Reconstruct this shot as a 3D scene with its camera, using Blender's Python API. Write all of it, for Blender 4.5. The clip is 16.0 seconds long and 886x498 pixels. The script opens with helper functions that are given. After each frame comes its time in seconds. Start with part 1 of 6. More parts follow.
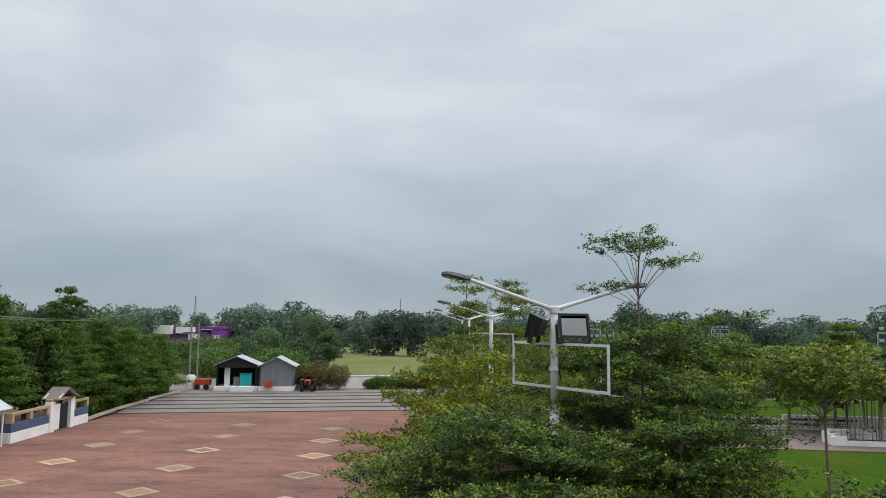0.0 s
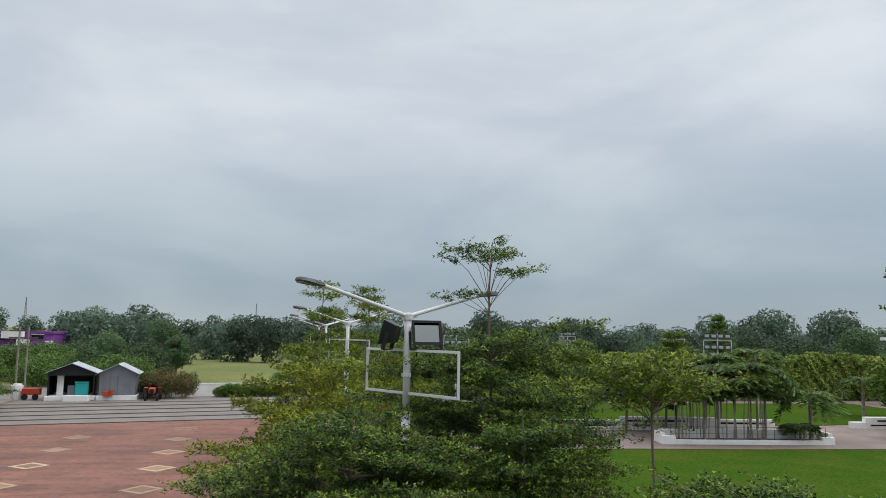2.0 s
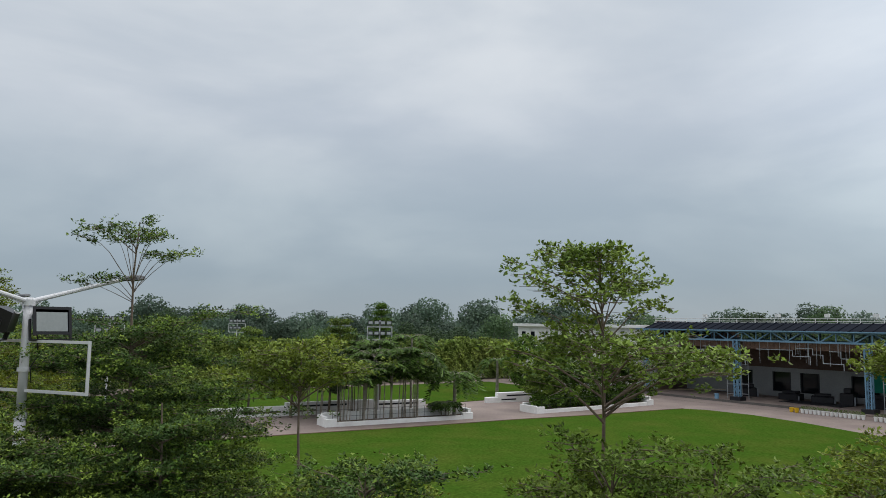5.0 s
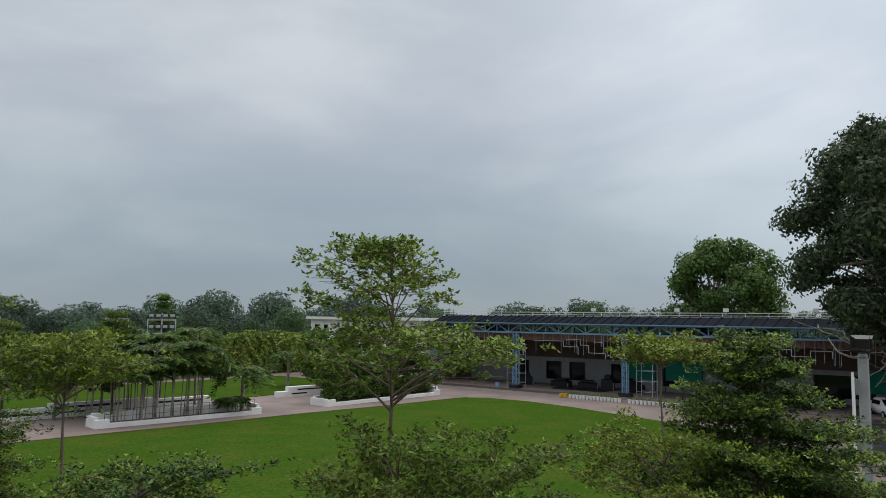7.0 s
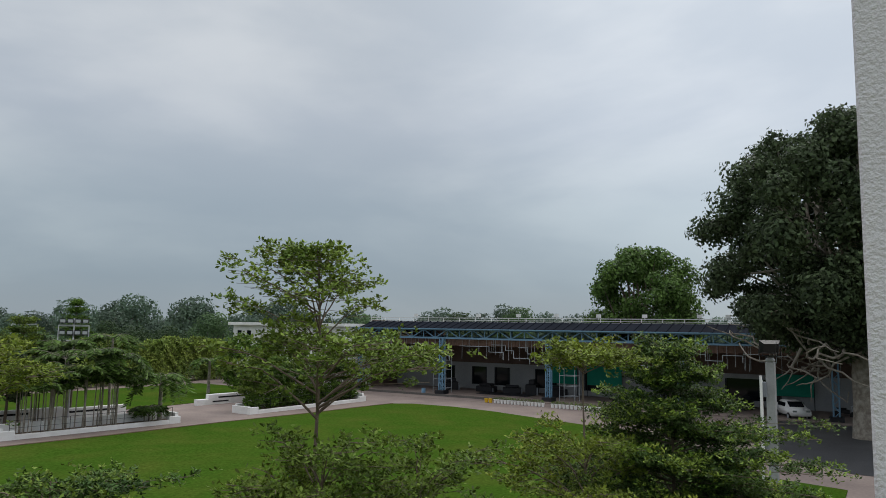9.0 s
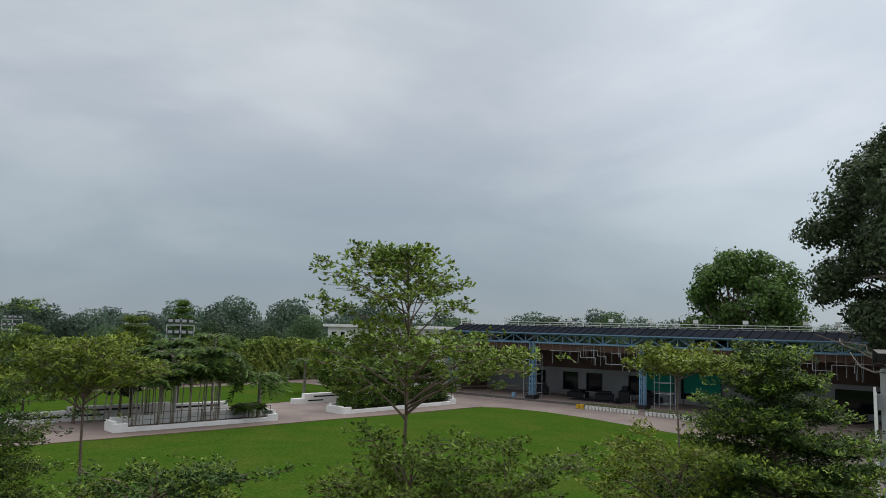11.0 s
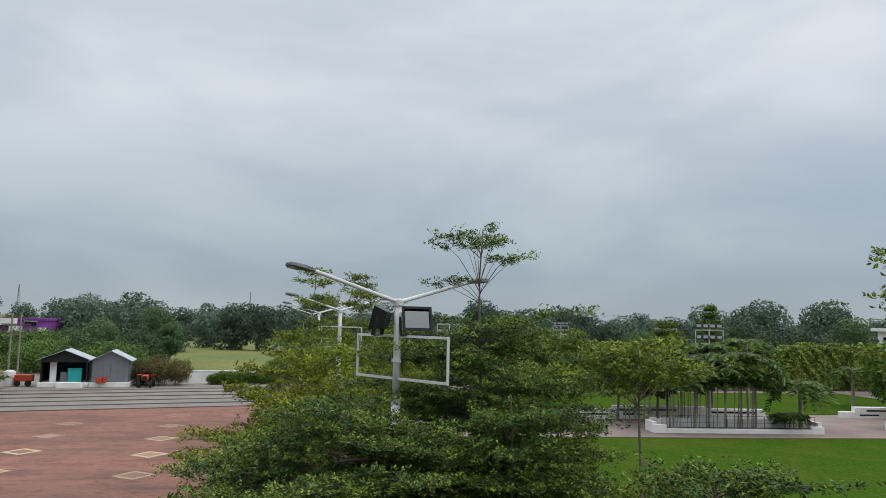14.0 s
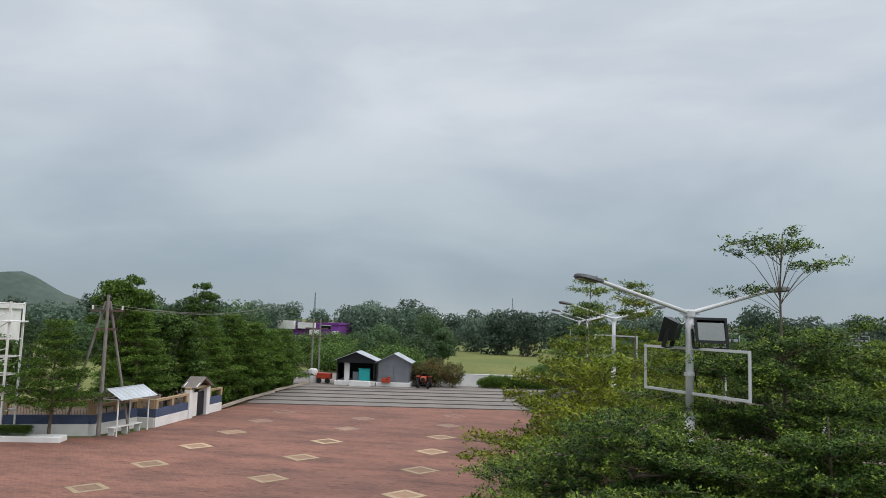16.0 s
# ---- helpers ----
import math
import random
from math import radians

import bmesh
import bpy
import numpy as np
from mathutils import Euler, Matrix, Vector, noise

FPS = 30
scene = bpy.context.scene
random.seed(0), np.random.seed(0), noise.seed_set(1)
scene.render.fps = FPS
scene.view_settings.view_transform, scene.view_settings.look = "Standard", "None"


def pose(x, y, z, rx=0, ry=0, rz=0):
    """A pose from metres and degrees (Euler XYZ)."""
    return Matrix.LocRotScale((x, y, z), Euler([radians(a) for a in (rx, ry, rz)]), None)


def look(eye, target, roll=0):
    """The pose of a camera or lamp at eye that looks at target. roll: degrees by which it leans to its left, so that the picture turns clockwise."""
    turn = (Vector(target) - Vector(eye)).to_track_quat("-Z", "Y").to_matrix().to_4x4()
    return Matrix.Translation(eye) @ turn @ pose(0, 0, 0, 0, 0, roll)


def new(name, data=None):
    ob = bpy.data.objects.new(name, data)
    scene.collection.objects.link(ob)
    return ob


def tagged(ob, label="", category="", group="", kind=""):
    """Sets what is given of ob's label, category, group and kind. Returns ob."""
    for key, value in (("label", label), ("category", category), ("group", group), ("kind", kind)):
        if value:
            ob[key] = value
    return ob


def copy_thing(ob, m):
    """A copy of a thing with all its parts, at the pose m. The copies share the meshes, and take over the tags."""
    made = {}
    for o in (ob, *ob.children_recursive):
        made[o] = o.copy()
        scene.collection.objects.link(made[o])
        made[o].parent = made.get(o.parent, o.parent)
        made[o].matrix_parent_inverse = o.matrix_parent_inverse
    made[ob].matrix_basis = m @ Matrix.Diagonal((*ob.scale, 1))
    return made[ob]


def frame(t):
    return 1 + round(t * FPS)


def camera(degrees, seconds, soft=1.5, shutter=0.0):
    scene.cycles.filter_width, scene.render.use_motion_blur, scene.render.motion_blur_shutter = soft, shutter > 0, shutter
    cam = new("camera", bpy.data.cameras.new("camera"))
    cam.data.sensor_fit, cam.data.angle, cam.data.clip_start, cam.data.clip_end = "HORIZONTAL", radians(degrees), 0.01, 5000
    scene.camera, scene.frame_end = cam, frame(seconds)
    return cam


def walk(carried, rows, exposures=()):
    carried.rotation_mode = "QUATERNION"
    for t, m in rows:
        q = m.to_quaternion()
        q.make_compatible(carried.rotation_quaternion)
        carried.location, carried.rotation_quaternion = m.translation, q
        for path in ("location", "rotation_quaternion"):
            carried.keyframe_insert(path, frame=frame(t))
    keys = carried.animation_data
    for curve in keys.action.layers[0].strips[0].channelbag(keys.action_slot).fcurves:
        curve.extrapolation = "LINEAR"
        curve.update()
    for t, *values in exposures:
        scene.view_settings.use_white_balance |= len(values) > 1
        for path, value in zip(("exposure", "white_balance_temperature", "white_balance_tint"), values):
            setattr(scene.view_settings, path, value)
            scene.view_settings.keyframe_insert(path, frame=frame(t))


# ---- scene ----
cam = camera(62.9, 16.0, 0.9)
EYE = 7.2
# seconds, eye offset x, y, z, yaw, pitch, lean to the left
ROWS = [
    (0.0, -0.030, 0.033, 0.026, -0.03, 5.93, 0.66),
    (0.5, -0.035, -0.012, 0.022, -0.89, 6.00, 0.77),
    (1.0, -0.019, -0.020, 0.025, -3.19, 6.27, 0.88),
    (1.5, 0.017, -0.008, 0.021, -7.79, 6.32, 0.75),
    (2.0, 0.036, -0.036, 0.034, -11.05, 6.56, 0.97),
    (2.5, 0.088, -0.011, 0.056, -15.43, 6.67, 0.68),
    (3.0, 0.131, 0.085, 0.026, -19.99, 6.72, -0.03),
    (3.5, 0.201, 0.067, 0.053, -23.54, 6.47, 0.05),
    (6.0, 0.400, -0.060, 0.048, -45.05, 5.77, 1.05),
    (6.5, 0.359, -0.080, 0.043, -48.73, 5.68, 1.00),
    (7.0, 0.355, -0.048, 0.034, -52.53, 5.64, 0.86),
    (7.5, 0.311, -0.048, 0.037, -56.41, 5.66, 0.75),
    (8.0, 0.309, -0.054, 0.044, -58.23, 6.00, 0.80),
    (8.2, 0.309, -0.050, 0.044, -58.45, 6.12, 0.84),
    (10.3, 0.390, -0.072, 0.026, -56.05, 6.52, 1.18),
    (10.5, 0.397, -0.074, 0.025, -55.16, 6.47, 1.27),
    (11.0, 0.346, -0.071, 0.027, -51.13, 6.31, 1.58),
    (11.5, 0.242, -0.103, 0.028, -44.26, 6.22, 1.65),
    (12.0, 0.276, -0.135, 0.035, -37.91, 6.05, 1.24),
    (12.5, 0.245, -0.111, 0.037, -33.19, 6.00, 0.98),
    (13.0, 0.215, 0.009, 0.032, -26.98, 5.87, 0.95),
    (13.5, 0.169, -0.005, 0.026, -19.43, 5.78, 1.19),
    (14.0, 0.091, -0.082, -0.012, -11.50, 5.72, 1.26),
    (14.5, 0.016, -0.135, 0.002, -8.88, 5.97, 1.38),
    (15.0, -0.125, -0.169, 0.014, -5.99, 5.94, 1.51),
    (15.5, -0.263, -0.210, 0.027, -0.34, 5.90, 1.63),
    (16.0, -0.308, -0.123, 0.043, 8.84, 5.68, 1.75),
]


def carried_pose(x, y, z, yaw, pitch, lean):
    return pose(x, y, EYE + z, 0, 0, yaw) @ pose(0, 0, 0, 90 + pitch, 0, 0) @ pose(0, 0, 0, 0, 0, lean)


walk(cam, [(t, carried_pose(*r)) for t, *r in ROWS], exposures=[(0.0, 0.0), (3.5, -0.05), (6.0, -0.18), (8.0, -0.28), (10.5, -0.28), (12.0, -0.12), (14.0, -0.03), (16.0, -0.06)])


# ---- world and sun ----
def make_world():
    w = bpy.data.worlds.new("overcast_sky")
    scene.world = w
    w.use_nodes = True
    nt = w.node_tree
    nt.nodes.clear()
    N, Lk = nt.nodes.new, nt.links.new
    out, bg = N("ShaderNodeOutputWorld"), N("ShaderNodeBackground")
    sky = N("ShaderNodeTexSky")
    sky.sky_type, sky.sun_disc = "NISHITA", False
    sky.sun_elevation, sky.sun_rotation = radians(46), radians(100)
    dim = N("ShaderNodeMix")
    dim.data_type, dim.blend_type = "RGBA", "MULTIPLY"
    dim.inputs["Factor"].default_value = 1.0
    dim.inputs[7].default_value = (0.1, 0.1, 0.1, 1)
    Lk(sky.outputs[0], dim.inputs[6])
    co = N("ShaderNodeTexCoord")
    sep = N("ShaderNodeSeparateXYZ")
    Lk(co.outputs["Generated"], sep.inputs[0])
    ramp = N("ShaderNodeValToRGB")
    Lk(sep.outputs["Z"], ramp.inputs[0])
    e = ramp.color_ramp.elements
    e[0].position, e[0].color = 0.0, (0.38, 0.44, 0.475, 1)
    e[1].position, e[1].color = 1.0, (1.95, 2.0, 2.05, 1)
    for p, c in ((0.06, (0.35, 0.425, 0.48, 1)), (0.16, (0.43, 0.505, 0.56, 1)), (0.27, (0.58, 0.635, 0.69, 1)), (0.46, (0.66, 0.71, 0.75, 1)), (0.66, (1.25, 1.3, 1.35, 1))):
        k = e.new(p)
        k.color = c
    # long soft cloud streaks
    mp = N("ShaderNodeMapping")
    mp.inputs["Scale"].default_value = (1.3, 1.3, 3.6)
    Lk(co.outputs["Generated"], mp.inputs[0])
    n1, n2 = N("ShaderNodeTexNoise"), N("ShaderNodeTexNoise")
    n1.inputs["Scale"].default_value, n1.inputs["Detail"].default_value, n1.inputs["Roughness"].default_value = 1.5, 5.0, 0.5
    n2.inputs["Scale"].default_value, n2.inputs["Detail"].default_value = 4.0, 6.0
    n1.inputs["Distortion"].default_value = 0.4
    Lk(mp.outputs[0], n1.inputs[0])
    Lk(mp.outputs[0], n2.inputs[0])
    add = N("ShaderNodeMath")
    add.operation = "MULTIPLY_ADD"
    Lk(n2.outputs[0], add.inputs[0])
    add.inputs[1].default_value = 0.25
    Lk(n1.outputs[0], add.inputs[2])
    mr = N("ShaderNodeValToRGB")
    mr.color_ramp.interpolation = "EASE"
    mr.color_ramp.elements[0].position, mr.color_ramp.elements[0].color = 0.46, (0.87, 0.89, 0.93, 1)
    mr.color_ramp.elements[1].position, mr.color_ramp.elements[1].color = 0.84, (1.17, 1.14, 1.125, 1)
    Lk(add.outputs[0], mr.inputs[0])
    dot = N("ShaderNodeVectorMath")
    dot.operation = "DOT_PRODUCT"
    dot.inputs[1].default_value = (math.cos(radians(24)) * math.sin(radians(96)), math.cos(radians(24)) * math.cos(radians(96)), math.sin(radians(24)))
    Lk(co.outputs["Generated"], dot.inputs[0])
    glow = N("ShaderNodeMapRange")
    glow.interpolation_type = "SMOOTHERSTEP"
    glow.inputs["From Min"].default_value, glow.inputs["From Max"].default_value = 0.72, 1.0
    glow.inputs["To Min"].default_value, glow.inputs["To Max"].default_value = 1.0, 1.25
    Lk(dot.outputs["Value"], glow.inputs[0])
    mul = N("ShaderNodeMix")
    mul.data_type, mul.blend_type = "RGBA", "MULTIPLY"
    mul.inputs["Factor"].default_value = 1.0
    Lk(ramp.outputs[0], mul.inputs[6])
    Lk(mr.outputs[0], mul.inputs[7])
    mix = N("ShaderNodeMix")
    mix.data_type = "RGBA"
    mix.inputs["Factor"].default_value = 0.93
    Lk(dim.outputs[2], mix.inputs[6])
    Lk(mul.outputs[2], mix.inputs[7])
    Lk(mix.outputs[2], bg.inputs[0])
    lit = N("ShaderNodeMath")
    lit.operation = "MULTIPLY"
    Lk(glow.outputs[0], lit.inputs[0])
    lit.inputs[1].default_value = 1.07
    Lk(lit.outputs[0], bg.inputs[1])
    Lk(bg.outputs[0], out.inputs[0])


make_world()
sun = new("sun", bpy.data.lights.new("sun", "SUN"))
sun.data.energy, sun.data.angle, sun.data.color = 1.2, radians(40), (1.0, 0.95, 0.88)
sun.matrix_world = look((0, 0, 50), (0 - 50 * math.cos(radians(46)) * math.sin(radians(100)), 0 - 50 * math.cos(radians(46)) * math.cos(radians(100)), 50 - 50 * math.sin(radians(46))))


# ---- materials ----
def mat(name, base, rough=0.8, vary=0.25, big=0.35, fine=14.0, bump=0.15, metal=0.0, island=0.0, obrand=0.0, second=None, patch=0.5, coat=0.0, spec=0.3):
    """Colour with stains at a large scale and grain at a small one; second: the colour of the large patches."""
    m = bpy.data.materials.new(name)
    m.use_nodes = True
    nt = m.node_tree
    N, Lk = nt.nodes.new, nt.links.new
    b = nt.nodes["Principled BSDF"]
    b.inputs["Roughness"].default_value, b.inputs["Metallic"].default_value = rough, metal
    b.inputs["Coat Weight"].default_value = coat
    b.inputs["Specular IOR Level"].default_value = spec
    co = N("ShaderNodeTexCoord")
    n1, n2 = N("ShaderNodeTexNoise"), N("ShaderNodeTexNoise")
    n1.inputs["Scale"].default_value, n1.inputs["Detail"].default_value = big, 6
    n2.inputs["Scale"].default_value, n2.inputs["Detail"].default_value = fine, 4
    Lk(co.outputs["Object"], n1.inputs[0])
    Lk(co.outputs["Object"], n2.inputs[0])
    c2 = second or tuple(v * (1 - vary) for v in base)
    mix = N("ShaderNodeMix")
    mix.data_type = "RGBA"
    mr = N("ShaderNodeMapRange")
    mr.inputs["From Min"].default_value, mr.inputs["From Max"].default_value = patch - 0.14, patch + 0.14
    Lk(n1.outputs[0], mr.inputs[0])
    Lk(mr.outputs[0], mix.inputs["Factor"])
    mix.inputs[6].default_value, mix.inputs[7].default_value = (*base, 1), (*c2, 1)
    last = mix.outputs[2]

    def scaled(last, source, lo, hi):
        r = N("ShaderNodeMapRange")
        r.inputs["From Min"].default_value, r.inputs["From Max"].default_value = 0.2, 0.8
        r.inputs["To Min"].default_value, r.inputs["To Max"].default_value = lo, hi
        Lk(source, r.inputs[0])
        x = N("ShaderNodeMix")
        x.data_type, x.blend_type = "RGBA", "MULTIPLY"
        x.inputs["Factor"].default_value = 1
        Lk(last, x.inputs[6])
        Lk(r.outputs[0], x.inputs[7])
        return x.outputs[2]

    last = scaled(last, n2.outputs[0], 1 - vary * 0.7, 1 + vary * 0.7)
    if island:
        g = N("ShaderNodeNewGeometry")
        last = scaled(last, g.outputs["Random Per Island"], 1 - island, 1 + island)
    if obrand:
        g = N("ShaderNodeObjectInfo")
        last = scaled(last, g.outputs["Random"], 1 - obrand, 1 + obrand)
    Lk(last, b.inputs["Base Color"])
    if bump:
        bp = N("ShaderNodeBump")
        bp.inputs["Strength"].default_value = bump
        bp.inputs["Distance"].default_value = 0.02
        Lk(n2.outputs[0], bp.inputs["Height"])
        Lk(bp.outputs[0], b.inputs["Normal"])
    return m


def leaf_mat(name, base, second, big=0.5, island=0.5, obrand=0.12, through_light=0.3):
    m = mat(name, base, 0.5, 0.15, big, 3.0, 0.0, island=island, second=second, obrand=obrand)
    nt = m.node_tree
    b = nt.nodes["Principled BSDF"]
    b.inputs["Specular IOR Level"].default_value = 0.12
    tr = nt.nodes.new("ShaderNodeBsdfTranslucent")
    mx = nt.nodes.new("ShaderNodeMixShader")
    mx.inputs[0].default_value = through_light
    nt.links.new(b.inputs["Base Color"].links[0].from_socket, tr.inputs[0])
    nt.links.new(b.outputs[0], mx.inputs[1])
    nt.links.new(tr.outputs[0], mx.inputs[2])
    nt.links.new(mx.outputs[0], nt.nodes["Material Output"].inputs[0])
    return m


def plain(name, base, rough=0.6, metal=0.0, bump=0.05, vary=0.12):
    return mat(name, base, rough, vary, 1.3, 30.0, bump, metal)


def paver_mat():
    """Small red blocks with faint joints, darker damp streaks across the plaza and paler worn patches."""
    m = mat("red_pavers", (0.228, 0.112, 0.085), 0.85, 0.3, 0.25, 5.0, 0.25, second=(0.19, 0.094, 0.072))
    nt = m.node_tree
    N, Lk = nt.nodes.new, nt.links.new
    b = nt.nodes["Principled BSDF"]
    last = b.inputs["Base Color"].links[0].from_socket
    co = N("ShaderNodeTexCoord")

    def layer(last, fac, lo, hi, ramp):
        r = N("ShaderNodeMapRange")
        r.inputs["From Min"].default_value, r.inputs["From Max"].default_value = ramp
        Lk(fac, r.inputs[0])
        c = N("ShaderNodeMix")
        c.data_type = "RGBA"
        c.inputs[6].default_value, c.inputs[7].default_value = (*lo, 1), (*hi, 1)
        Lk(r.outputs[0], c.inputs["Factor"])
        x = N("ShaderNodeMix")
        x.data_type, x.blend_type = "RGBA", "MULTIPLY"
        x.inputs["Factor"].default_value = 1
        Lk(last, x.inputs[6])
        Lk(c.outputs[2], x.inputs[7])
        return x.outputs[2]

    for scale, seed, lo, hi, ramp in (((0.33, 1.0, 1), 3.0, (0.78, 0.81, 0.82), (1.08, 1.06, 1.04), (0.36, 0.56)), ((1.5, 3.6, 1), 8.0, (0.72, 0.72, 0.73), (1.05, 1.05, 1.05), (0.33, 0.46)), ((0.06, 0.3, 1), 1.0, (0.85, 0.88, 0.9), (1.1, 1.08, 1.06), (0.4, 0.6))):
        mp = N("ShaderNodeMapping")
        mp.inputs["Scale"].default_value = scale
        mp.inputs["Location"].default_value = (seed, seed * 2, 0)
        mp.inputs["Rotation"].default_value = (0, 0, 0.12)
        Lk(co.outputs["Object"], mp.inputs[0])
        n = N("ShaderNodeTexNoise")
        n.inputs["Scale"].default_value, n.inputs["Detail"].default_value = 1.0, 5
        Lk(mp.outputs[0], n.inputs[0])
        last = layer(last, n.outputs[0], lo, hi, ramp)
    br = N("ShaderNodeTexBrick")
    br.inputs["Scale"].default_value = 1.0
    br.inputs["Brick Width"].default_value, br.inputs["Row Height"].default_value, br.inputs["Mortar Size"].default_value = 0.24, 0.16, 0.012
    br.inputs["Color1"].default_value, br.inputs["Color2"].default_value, br.inputs["Mortar"].default_value = (1.05, 1.04, 1.03, 1), (0.91, 0.91, 0.92, 1), (0.75, 0.75, 0.75, 1)
    Lk(co.outputs["Object"], br.inputs[0])
    x = N("ShaderNodeMix")
    x.data_type, x.blend_type = "RGBA", "MULTIPLY"
    x.inputs["Factor"].default_value = 1
    Lk(last, x.inputs[6])
    Lk(br.outputs[0], x.inputs[7])
    Lk(x.outputs[2], b.inputs["Base Color"])
    return m


